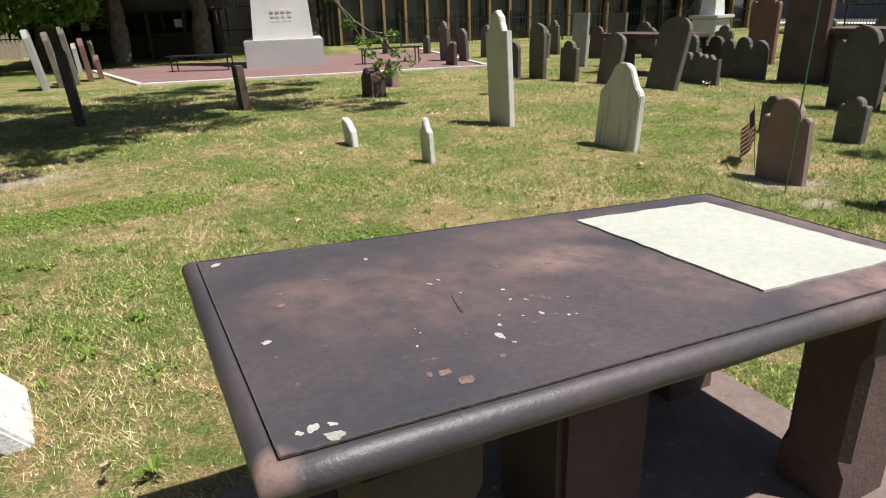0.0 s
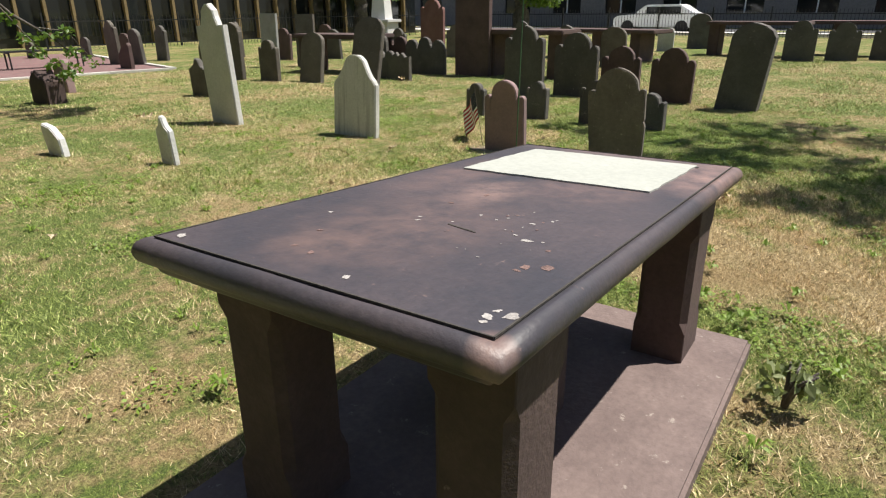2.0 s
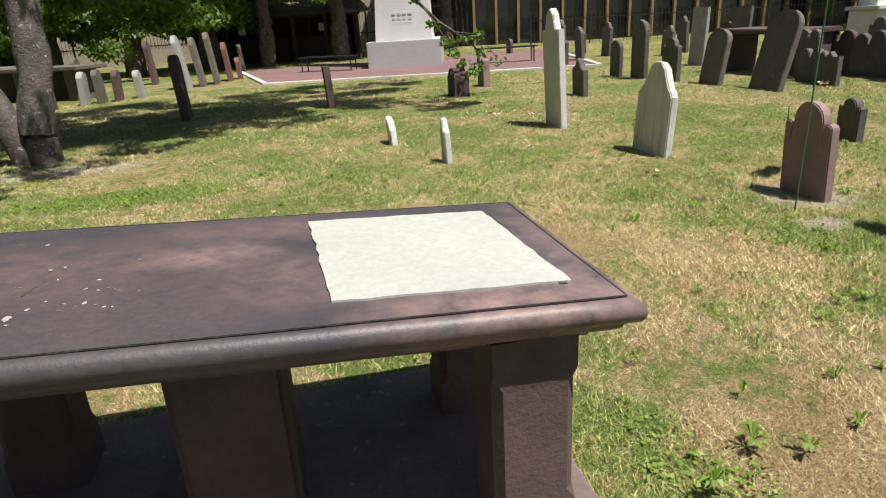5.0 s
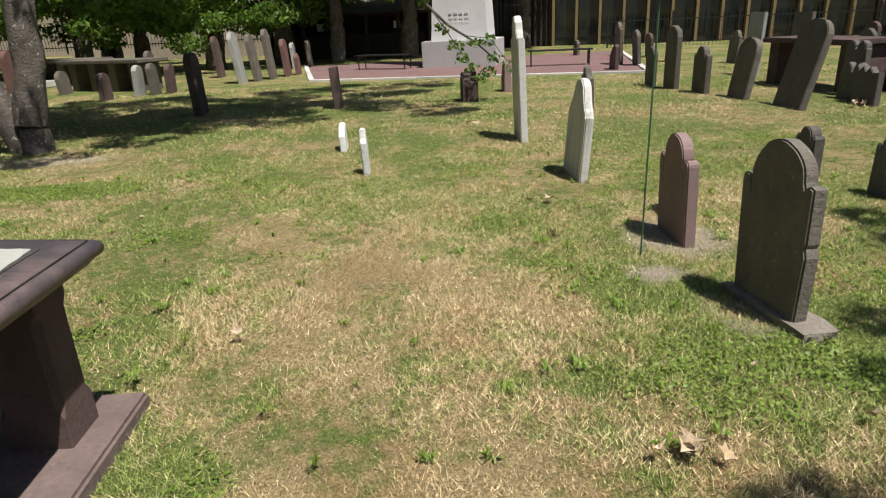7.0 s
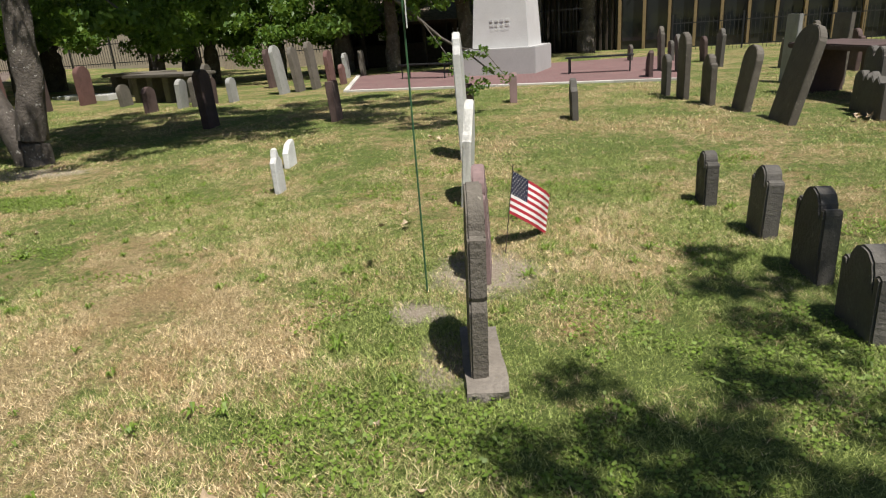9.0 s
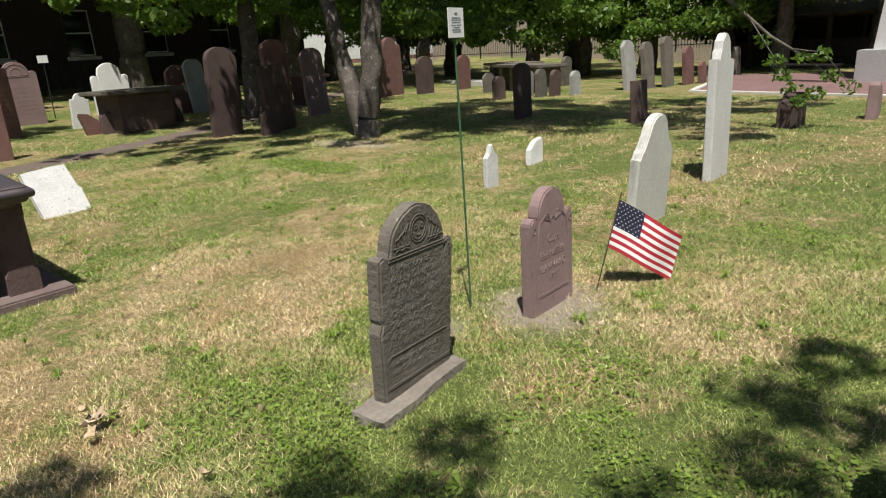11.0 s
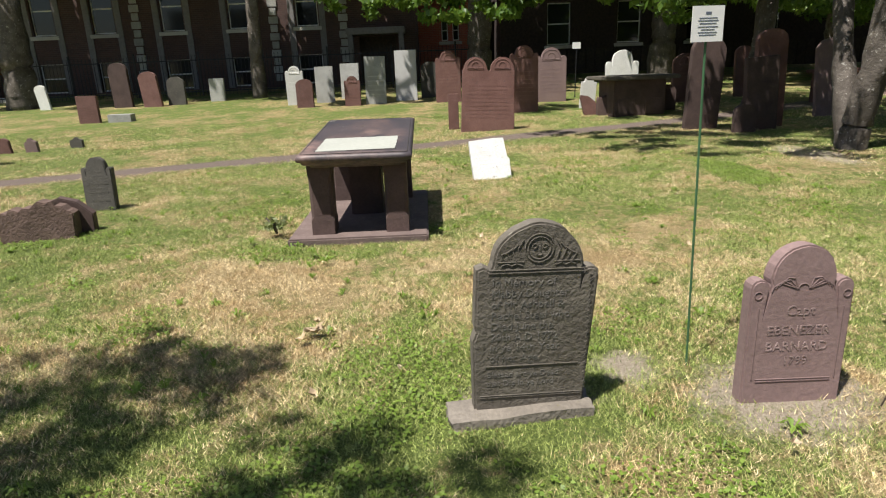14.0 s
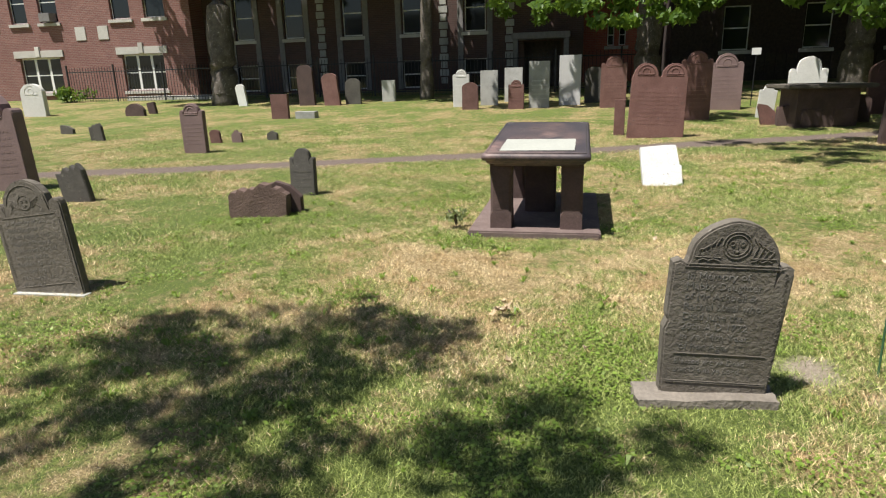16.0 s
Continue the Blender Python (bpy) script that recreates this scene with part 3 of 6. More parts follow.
# ---- table tomb ----
def table_tomb():
    tomb = tagged(new("table_tomb"), "dark brownstone table tomb with a rounded edge on four pillars", "tomb")
    ex = Vector((1.945, 0, -0.119)).normalized()
    ey = Vector((0, 0.95, -0.006)).normalized()
    ez = ex.cross(ey).normalized()
    ey = ez.cross(ex)
    org = Vector((-0.9725, 0, 0.795))
    top = Matrix((ex, ey, ez)).transposed().to_4x4()
    top.translation = org
    L, W = 1.965 / 2, 0.965 / 2
    # moulded slab: half round edge over a stepped cove
    prof = [(0.040, 0.0), (0.038, -0.005), (0.034, -0.005)] + [(0.031 * (1 - math.sin(radians(a))), -0.035 + 0.033 * math.cos(radians(a))) for a in range(0, 181, 15)]
    prof += [(0.036, -0.072), (0.040, -0.086), (0.055, -0.098), (0.078, -0.106), (0.10, -0.110), (0.10, -0.128)]
    bm = bmesh.new()
    rings = []
    for ins, z in prof:
        ring = []
        for sx, sy in ((1, 1), (-1, 1), (-1, -1), (1, -1)):
            for k in range(12):
                f = k / 12
                nx, ny = {(1, 1): (-1, 1), (-1, 1): (-1, -1), (-1, -1): (1, -1), (1, -1): (1, 1)}[(sx, sy)]
                px = (sx + (nx - sx) * f) * (L - ins)
                py = (sy + (ny - sy) * f) * (W - ins)
                wob = 0.0015 * noise.noise(Vector((px * 6, py * 6, z * 9)))
                ring.append(bm.verts.new((px + wob, py + wob, z + wob)))
        rings.append(ring)
    for a, b in zip(rings, rings[1:]):
        m = len(a)
        for i in range(m):
            bm.faces.new((a[i], a[(i + 1) % m], b[(i + 1) % m], b[i]))
    bm.faces.new(rings[0])
    bm.faces.new(list(reversed(rings[-1])))
    bmesh.ops.recalc_face_normals(bm, faces=bm.faces[:])
    for fc in bm.faces:
        fc.smooth = len(fc.verts) == 4
    slab = part("slab", bm, SLABTOP, tomb, "weathered slab with a moulded edge")
    slab.matrix_world = top
    # dark strip along the groove just inside the edge, standing in for its shadow
    bm = bmesh.new()
    g = 0.038
    for y in (-(W - g), W - g):
        add_box(bm, -L + g, L - g, y - 0.0018, y + 0.0018, -0.002, 0.002)
    for x in (-(L - g), L - g):
        add_box(bm, x - 0.0018, x + 0.0018, -W + g, W - g, -0.002, 0.002)
    part("groove", bm, INK, slab, "thin groove, its shadow laid in as a dark strip")
    # inset panel, ragged at its edges
    rnd = random.Random(4)
    cs = [Vector((-0.752, 0.345)), Vector((-0.160, 0.338)), Vector((-0.122, -0.332)), Vector((-0.722, -0.332))]
    pts = []
    for a, b in zip(cs, cs[1:] + cs[:1]):
        for k in range(14):
            p = a.lerp(b, k / 14)
            pts.append((p.x + 0.9725 + rnd.uniform(-0.004, 0.004), p.y + rnd.uniform(-0.004, 0.004)))
    bm = bmesh.new()
    f = bm.faces.new([bm.verts.new((x, y, 0.006)) for x, y in pts])
    if f.normal.z < 0:
        f.normal_flip()
    r = bmesh.ops.extrude_face_region(bm, geom=[f])
    bmesh.ops.translate(bm, verts=[v for v in r["geom"] if isinstance(v, bmesh.types.BMVert)], vec=(0, 0, -0.02))
    bmesh.ops.recalc_face_normals(bm, faces=bm.faces[:])
    part("inset_panel", bm, CREAM, slab, "cream marble panel set into the slab")
    # dark joint showing along two sides of the panel
    bm = bmesh.new()
    add_box(bm, 0.815, 0.835, -0.345, 0.345, -0.003, 0.003)
    part("joint", bm, INK, slab)

    def blotch(px, py, size, mat, lab, seed):
        rr = random.Random(seed)
        b = bmesh.new()
        n = 11
        ang = rr.uniform(0, 6)
        vs = []
        for i in range(n):
            a = 2 * math.pi * i / n
            q = size * rr.uniform(0.55, 1.1)
            u, v = q * math.cos(a) * 1.25, q * math.sin(a) * 0.8
            vs.append(b.verts.new((px + u * math.cos(ang) - v * math.sin(ang), py + u * math.sin(ang) + v * math.cos(ang), 0.0012)))
        f = b.faces.new(vs)
        bmesh.ops.poke(b, faces=[f], offset=0.0012)
        bmesh.ops.recalc_face_normals(b, faces=b.faces[:])
        part("lichen_patch", b, mat, slab, lab)

    rnd = random.Random(9)
    for i, (px, py, size) in enumerate(((-0.905, 0.398, 0.015), (-0.882, -0.083, 0.011), (-0.882, -0.397, 0.013), (-0.858, -0.428, 0.017), (-0.852, -0.399, 0.008), (-0.905, -0.401, 0.008),
                                        (-0.539, 0.284, 0.008), (-0.453, -0.254, 0.013), (-0.428, -0.211, 0.007), (-0.311, -0.198, 0.008), (-0.461, 0.055, 0.008), (-0.43, 0.07, 0.006))):
        blotch(px, py, size, LICHEN, "white lichen spot", 100 + i)
    for i in range(26):
        px, py = rnd.gauss(-0.38, 0.10), rnd.gauss(-0.17, 0.10)
        if i % 4 == 0:
            px, py = rnd.uniform(-0.85, 0.1), rnd.uniform(-0.3, 0.4)
        blotch(px, py, rnd.uniform(0.002, 0.006), LICHEN if i % 3 else PINKSCAR, "", i)
    for i, (px, py, size) in enumerate(((-0.622, -0.336, 0.016), (-0.596, -0.372, 0.018), (-0.650, -0.330, 0.009), (-0.814, 0.079, 0.010), (-0.68, 0.184, 0.008), (-0.80, 0.143, 0.007), (-0.493, -0.327, 0.008), (-0.10, 0.06, 0.012), (-0.25, 0.09, 0.009))):
        blotch(px, py, size, PINKSCAR, "pinkish worn scar", 200 + i)
    # a short open crack
    bm = bmesh.new()
    pts = [(-0.445, -0.03), (-0.452, -0.055), (-0.459, -0.085), (-0.468, -0.122)]
    for p, q in zip(pts, pts[1:]):
        add_rod(bm, (*p, 0.0005), (*q, 0.0005), 0.0028, 5)
    part("crack", bm, INK, slab, "short dark crack")

    def under(x, y):
        """Height of the slab's underside."""
        d = Vector((x, y, 0)) - org
        return org.z - (ez.x * d.x + ez.y * d.y) / ez.z - 0.122

    # corner pillars: square foot and head, chamfered between
    for cx, cy in ((-0.255, -0.325), (-0.255, 0.325), (-1.68, -0.325), (-1.68, 0.325)):
        a, b = 0.110, 0.098
        z1 = under(cx, cy) + 0.012
        levels = [(-0.02, 0.0, 1.03), (0.13, 0.0, 1.02), (0.17, 0.024, 1.0), (z1 - 0.14, 0.024, 1.0), (z1 - 0.10, 0.0, 1.02), (z1, 0.0, 1.03)]
        bm = bmesh.new()
        rings = []
        for z, c, s in levels:
            c = max(c, 0.003)
            A, B = a * s, b * s
            oct_ = [(A, B - c), (A - c, B), (-A + c, B), (-A, B - c), (-A, -B + c), (-A + c, -B), (A - c, -B), (A, -B + c)]
            rings.append([bm.verts.new((x, y, z + 0.0015 * rnd.uniform(-1, 1))) for x, y in oct_])
        for r0, r1 in zip(rings, rings[1:]):
            for i in range(8):
                bm.faces.new((r0[i], r0[(i + 1) % 8], r1[(i + 1) % 8], r1[i]))
        bm.faces.new(list(reversed(rings[0])))
        bm.faces.new(rings[-1])
        pl = part("pillar", bm, BROWN, tomb)
        pl.location = (cx, cy, 0.012)
    bm = box(-1.18, -0.87, -0.16, 0.15, 0.0, under(-0.97, 0) + 0.015, 0.02)
    part("middle_pillar", bm, BROWN, tomb, "broad middle pier under the slab")
    # plinth in one stone
    cuts = [-1.98, -0.01]
    for i in range(1):
        b = box(cuts[i] + 0.0008, cuts[i + 1] - 0.0008, -0.625 + 0.004 * i, 0.59 - 0.004 * i, -0.16, 0.018 - 0.002 * i, 0.014)
        part("plinth_stone", b, PLINTH, tomb, "worn brownstone plinth stone" if i == 0 else "")
    return tomb


table_tomb()


# ---- lettered stones ----
def carved_text(body, size, mat, parent, x, y, z, depth=0.003, align="CENTER", tag="inscription"):
    cu = bpy.data.curves.new(tag, "FONT")
    cu.body = body
    cu.size = size
    cu.extrude = depth
    cu.align_x = align
    cu.resolution_u = 2
    ob = bpy.data.objects.new(tag, cu)
    scene.collection.objects.link(ob)
    me = bpy.data.meshes.new_from_object(ob.evaluated_get(bpy.context.evaluated_depsgraph_get()))
    bpy.data.objects.remove(ob)
    me.materials.clear()
    me.materials.append(mat)
    t = new(tag, me)
    t.parent = parent
    t.matrix_local = Matrix(((0, 0, 1, x), (1, 0, 0, y), (0, 1, 0, z), (0, 0, 0, 1)))
    return t


LETTER = rock("pale_cut_letters", (0.15, 0.14, 0.124), (0.19, 0.177, 0.158), None)
LETTERM = rock("mauve_cut_letters", (0.27, 0.195, 0.185), (0.32, 0.235, 0.225), None)


def strokes(name, lines, r, mat, parent, x):
    """Raised carved lines on a stone's +x face."""
    bm = bmesh.new()
    for pts in lines:
        for a, b in zip(pts, pts[1:]):
            add_rod(bm, (x, a[0], a[1]), (x, b[0], b[1]), r, 5)
    ob = part(name, bm, mat, parent)
    ob["kind"] = "stuff"
    return ob


def memorial_1772():
    w, h, th = 0.50, 0.80, 0.075
    k = w / 2
    R = 0.185
    zs = h - R
    left = [(-k, zs - 0.0), (-k + 0.03, zs + 0.012), (-R - 0.005, zs - 0.005)]
    out = [(-k + 0.012, -0.05), (k - 0.03, -0.05), (k, zs - 0.04)] + arc(k - 0.032, zs - 0.03, 0.032, 0, 180, 6) + arc(0, zs, R, 6, 174, 16) + list(reversed(left)) + [(-k, zs - 0.25), (-k + 0.012, zs - 0.27), (-k - 0.004, zs - 0.31)]
    ob = part("headstone", plate(out, th, 0.009, 0.003, 5), SLATE)
    ob.matrix_world = pose(2.845, 1.0, 0.035, 0, 0, 6) @ pose(0, 0, 0, -2.5, 1.5, 0)
    tagged(ob, "grey slate headstone with a carved winged face and lettering", "gravestone")
    f = th / 2 + 0.001
    words = ["In Memory of", "Mabby Daughter", "of Mr Ashbell &", "Rachel Steel who", "Died June the", "20th A.D 1772", "in ye 14th Year", "of her Age."]
    for i, s in enumerate(words):
        carved_text(s, 0.047, LETTER, ob, f, -0.185, 0.545 - i * 0.047, 0.0008, "LEFT")
    for i, s in enumerate(("Blessed are ye Dead", "that Die in ye Lord")):
        carved_text(s, 0.037, LETTER, ob, f, -0.195, 0.145 - i * 0.04, 0.0008, "LEFT")
    lines = [[(-0.20, 0.60), (0.20, 0.60)], [(-0.20, 0.612), (0.20, 0.612)], [(-0.2, 0.195), (0.19, 0.195)], [(-0.22, 0.06), (0.21, 0.06)], [(-0.22, 0.052), (0.21, 0.052)]]
    lines += [arc(0, 0.70, 0.058, 0, 360, 20), arc(0, 0.70, 0.045, 0, 360, 18)]
    lines += [arc(-0.02, 0.708, 0.009, 0, 360, 8), arc(0.02, 0.708, 0.009, 0, 360, 8), [(0, 0.71), (0.003, 0.69)], arc(0, 0.682, 0.012, 200, 340, 6)]
    for s in (-1, 1):
        for q in range(4):
            lines.append([(s * (0.07 + 0.022 * q), 0.65), (s * (0.085 + 0.022 * q), 0.70 - 0.008 * q), (s * (0.065 + 0.02 * q), 0.735 - 0.017 * q)])
        lines.append([(s * 0.06, 0.645), (s * 0.165, 0.645)])
        lines.append([(s * 0.065, 0.63), (s * 0.09, 0.638), (s * 0.11, 0.63), (s * 0.13, 0.638), (s * 0.15, 0.63)])
    strokes("carved_tympanum", lines, 0.0028, SLATE, ob, f)
    border = []
    for i in range(11):
        z = 0.09 + i * 0.046
        border.append(arc(0.228, z, 0.011, 90, 270, 6))
        border.append(arc(0.213, z + 0.023, 0.011, -90, 90, 6))
    strokes("carved_border", border, 0.0022, SLATE, ob, f)
    bb = box(-0.085, 0.095, -0.345, 0.265, -0.10, -0.008)
    bmesh.ops.subdivide_edges(bb, edges=bb.edges[:], cuts=5, use_grid_fill=True)
    for v in bb.verts:
        n3 = noise.noise_vector(v.co * 9) * 0.016 + noise.noise_vector(v.co * 30) * 0.005
        v.co += Vector((n3.x, n3.y * 1.6, n3.z * 0.6))
    base = part("base_block", bb, KERBGREY)
    base.matrix_world = pose(2.86, 1.0, 0.048, 0, 0, 7)
    tagged(base, "low grey stone footing under a slate headstone", "stone block")
    return ob


memorial_1772()


def captain_stone():
    ob = part("headstone", plate(outline_of("scroll", 0.43, 0.675), 0.075, 0.008, 0.001, 3), MAUVE)
    ob.matrix_world = pose(2.84, 2.11, 0.0, 0, 0, 1) @ pose(0, 0, 0, -1, -1.5, 0)
    tagged(ob, "mauve sandstone headstone with scrolled shoulders and lettering", "gravestone")
    f = 0.0385
    for s, size, z in (("Capt", 0.062, 0.385), ("EBENEZER", 0.058, 0.30), ("BARNARD", 0.058, 0.228), ("1799", 0.055, 0.165)):
        carved_text(s, size, LETTERM, ob, f, 0.0, z, 0.0012)
    lines = [[(-0.16, 0.09), (0.16, 0.09)], [(-0.16, 0.10), (0.16, 0.10)], [(-0.178, 0.1), (-0.178, 0.42)], [(0.178, 0.1), (0.178, 0.42)]]
    for s in (-1, 1):
        lines.append(arc(s * 0.185, 0.475, 0.016, 0, 360, 10))
        for q in range(4):
            lines.append([(s * 0.025, 0.50), (s * (0.04 + 0.02 * q), 0.545 - 0.006 * q), (s * (0.07 + 0.018 * q), 0.548 - 0.013 * q), (s * (0.09 + 0.014 * q), 0.525 - 0.012 * q)])
    lines.append(arc(0, 0.50, 0.022, 0, 180, 8))
    strokes("carved_plume", lines, 0.0026, MAUVE, ob, f)
    return ob


captain_stone()


def daughter_stone():
    """The stone near the lawn's south edge with a winged head and small lettering."""
    w, h, th = 0.56, 0.83, 0.075
    ob = part("headstone", plate(outline_of("round", w, h), th, 0.009, 0.003, 8), SLATE)
    ob.matrix_world = pose(2.0, -3.31, 0.0, 0, 0, 2) @ pose(0, 0, 0, 7, -2, 0)
    tagged(ob, "grey slate headstone leaning, with carved face and lettering", "gravestone")
    f = th / 2 + 0.001
    words = ["In Memory of Miss", "Beth daughter of", "David Allen & Mrs", "Thankfull Phelps &", "th Adopted Child of", "Mr Eben & Mrs", "Elizabeth Barnard", "She died July 7", "1765 in ye 7 Year", "of her Age"]
    for i, s in enumerate(words):
        carved_text(s, 0.044, LETTER, ob, f, -0.2, 0.52 - i * 0.05, 0.0008, "LEFT")
    lines = [[(-0.22, 0.575), (0.22, 0.575)], [(-0.22, 0.07), (0.22, 0.07)], arc(0, 0.67, 0.05, 0, 360, 18)]
    lines += [arc(-0.018, 0.68, 0.008, 0, 360, 8), arc(0.018, 0.68, 0.008, 0, 360, 8), arc(0, 0.655, 0.012, 200, 340, 6)]
    lines += [arc(0, 0.64, 0.15, 10, 170, 16)]
    for s in (-1, 1):
        for q in range(4):
            lines.append([(s * 0.05, 0.63 + 0.012 * q), (s * (0.09 + 0.01 * q), 0.655 + 0.016 * q), (s * (0.12 - 0.01 * q), 0.63 + 0.02 * q)])
        for i in range(16):
            lines.append(arc(s * 0.245, 0.10 + i * 0.029, 0.009, 0, 300, 6))
    strokes("carved_border", lines, 0.0026, SLATE, ob, f)
    foot = part("base_block", box(-0.05, 0.05, -0.30, 0.30, -0.08, 0.012, 0.012), GREY)
    foot.matrix_world = pose(2.04, -3.29, 0.0, 0, 0, 2)
    tagged(foot, "thin pale footing under a leaning headstone", "stone block")


daughter_stone()

# ---- pale stones by the tomb ----
headstone("shoulder", 2.46, 5.88, 0.50, 1.40, 0.085, MARBLE, "tall white marble headstone with shouldered top leaning on grass", toward=-1.5, aside=2)
headstone("ogee", 2.615, 3.87, 0.61, 0.875, 0.075, STAINED, "stained white marble headstone with an ogee top", toward=4)
headstone("peak", 0.675, 4.43, 0.20, 0.45, 0.06, MOTTLED, "small grey marble footstone with a pointed top", toward=-2, aside=2)
headstone("slant_back", 0.33, 5.76, 0.29, 0.32, 0.07, MOTTLED, "small broken white marble footstone leaning in grass", toward=-3, aside=6)


def white_marker():
    ob = part("fallen_tablet", plate([(-0.25, -0.08), (0.24, -0.06), (0.255, 0.22), (0.235, 0.24), (0.23, 0.52), (0.10, 0.53), (-0.22, 0.51), (-0.235, 0.25)], 0.085, 0.012, 0.006, 2), MOTTLED)
    ob.matrix_world = pose(-2.62, 1.41, 0.02, 0, 0, 7) @ pose(0, 0, 0, 2, -36, 0)
    tagged(ob, "white marble tablet leaning back on the grass, specked grey", "gravestone")
    part("inscription", bars(5, 0.26, 0.40, 0.06, 0.008, 0.085, 77, 0.003), MOTTLED, ob)["kind"] = "stuff"


white_marker()

# ---- dark stones toward the east ----
D = "dark weathered slate headstone seen from its back"
headstone("arch", 5.98, 10.05, 0.50, 1.10, 0.10, SLATE, D, group="eastern rows", lines=6)
headstone("round", 6.18, 9.25, 0.50, 0.78, 0.10, SLATE, D, group="eastern rows")
headstone("arch", 6.40, 8.35, 0.56, 0.93, 0.10, SLATE, "grey slate headstone tilted forward", toward=9, group="eastern rows")
headstone("arch", 6.50, 7.10, 0.68, 1.22, 0.10, SLATE, "tall grey slate headstone leaning steeply", toward=14, group="eastern rows")
headstone("double", 7.70, 7.55, 0.52, 0.54, 0.10, DARKSLATE, "small double-headed dark headstone", toward=2, group="eastern rows")
headstone("double", 8.0, 7.95, 0.48, 0.82, 0.10, DARKSLATE, "dark double-headed headstone behind another", group="eastern rows")
headstone("triple", 8.80, 7.32, 1.02, 0.76, 0.11, DARKSLATE, "wide triple-arched dark headstone", group="eastern rows")
headstone("flat", 8.95, 6.22, 0.80, 1.62, 0.14, BROWN, "tall dark brownstone tablet in the rows", group="eastern rows")
headstone("round", 6.72, 3.90, 0.66, 1.07, 0.12, DARKSLATE, D, group="eastern rows", lines=6)
headstone("round", 6.98, 3.13, 0.70, 0.97, 0.12, DARKSLATE, D, group="eastern rows", lines=6)
headstone("round", 7.22, 2.49, 0.60, 0.77, 0.11, BROWN, "squat brownstone headstone with round shoulders", group="eastern rows")
headstone("round", 7.0, 1.66, 0.60, 0.78, 0.12, BROWN, "squat brownstone headstone with round shoulders", aside=-1, group="eastern rows")
headstone("arch", 6.82, 0.70, 0.52, 1.12, 0.28, DARKSLATE, "thick dark headstone leaning to one side", aside=-6, group="eastern rows")
headstone("round", 4.65, 1.24, 0.34, 0.42, 0.14, DARKSLATE, "small dark headstone with shoulders", group="eastern rows")
headstone("round", 4.55, 3.48, 0.26, 0.42, 0.10, DARKSLATE, "small dark headstone with worn shoulders", group="eastern rows")
headstone("round", 4.69, 1.92, 0.34, 0.52, 0.10, DARKSLATE, "small dark headstone hidden behind a lettered one", group="eastern rows")
headstone("round", 4.69, 2.68, 0.29, 0.47, 0.11, DARKSLATE, "small dark footstone with shoulders", toward=2, group="eastern rows")
for i, (hx, hy, hw, hh) in enumerate(((16.2, 1.0, 0.72, 0.98), (16.7, 0.08, 0.70, 0.93), (17.3, -0.87, 0.72, 0.90), (13.6, -1.66, 0.82, 1.02))):
    headstone("round", hx, hy, hw, hh, 0.12, DARKSLATE, "dark round-shouldered headstone in a far row", group="eastern rows", lines=5)
headstone("arch", 18.6, 5.0, 0.50, 0.72, 0.10, GREY, "pale grey headstone in a far row", group="eastern rows")
headstone("arch", 20.3, 4.4, 0.68, 1.10, 0.12, DARKSLATE, "dark headstone far across the lawn", group="eastern rows")
headstone("broken", 7.60, 7.10, 0.52, 0.54, 0.10, DARKSLATE, "dark headstone with a jagged broken top", group="eastern rows")
headstone("double", 8.85, 8.20, 0.75, 0.76, 0.10, BROWN, "brown double-headed headstone in the rows", group="eastern rows")
headstone("arch", 5.85, 10.75, 0.40, 0.72, 0.09, DARKSLATE, D, group="eastern rows")
headstone("peak", 3.97, 8.42, 0.42, 0.60, 0.10, DARKSLATE, "narrow dark headstone seen on edge", toward=-2, group="eastern rows")
for i, (hx, hy, hw, hh, hk) in enumerate(((7.2, 15.4, 0.5, 0.9, "arch"), (6.9, 16.0, 0.55, 1.1, "round"), (6.3, 14.5, 0.5, 0.62, "slant"), (8.4, 16.2, 0.5, 0.95, "round"), (9.4, 14.6, 0.5, 0.8, "round"),
                                         (8.6, 18.3, 0.45, 0.7, "arch"), (7.9, 19.3, 0.4, 0.6, "arch"), (6.9, 20.6, 0.4, 0.5, "arch"), (10.2, 13.2, 0.55, 0.85, "round"), (11.2, 12.2, 0.55, 0.8, "arch"),
                                         (10.4, 15.4, 0.5, 1.0, "round"), (12.1, 13.4, 0.5, 0.9, "arch"), (12.6, 11.0, 0.55, 0.8, "round"), (13.3, 9.5, 0.55, 0.9, "round"), (14.6, 8.6, 0.5, 0.75, "arch"),
                                         (13.0, 7.2, 0.6, 1.0, "round"), (15.6, 10.2, 0.55, 0.9, "arch"), (16.8, 9.2, 0.55, 0.8, "round"), (11.6, 5.3, 0.6, 0.95, "round"), (12.2, 4.4, 0.6, 0.9, "arch"))):
    headstone(hk, hx, hy, hw, hh, 0.10, (DARKSLATE, SLATE, BROWN)[i % 3], "weathered dark headstone in the far rows", rz=((i * 37) % 9) - 4, toward=((i * 29) % 9) - 4, group="eastern rows")
headstone("flat", 8.3, 11.6, 0.55, 1.25, 0.08, GREY, "pale square-topped tablet with a light border", toward=2, group="eastern rows")
headstone("flat", 8.9, 11.0, 0.60, 1.22, 0.08, SLATE, "grey square-topped tablet with a light border", toward=2, group="eastern rows")
headstone("round", 11.5, 9.0, 0.70, 1.55, 0.12, RED, "tall reddish headstone far behind", group="eastern rows")


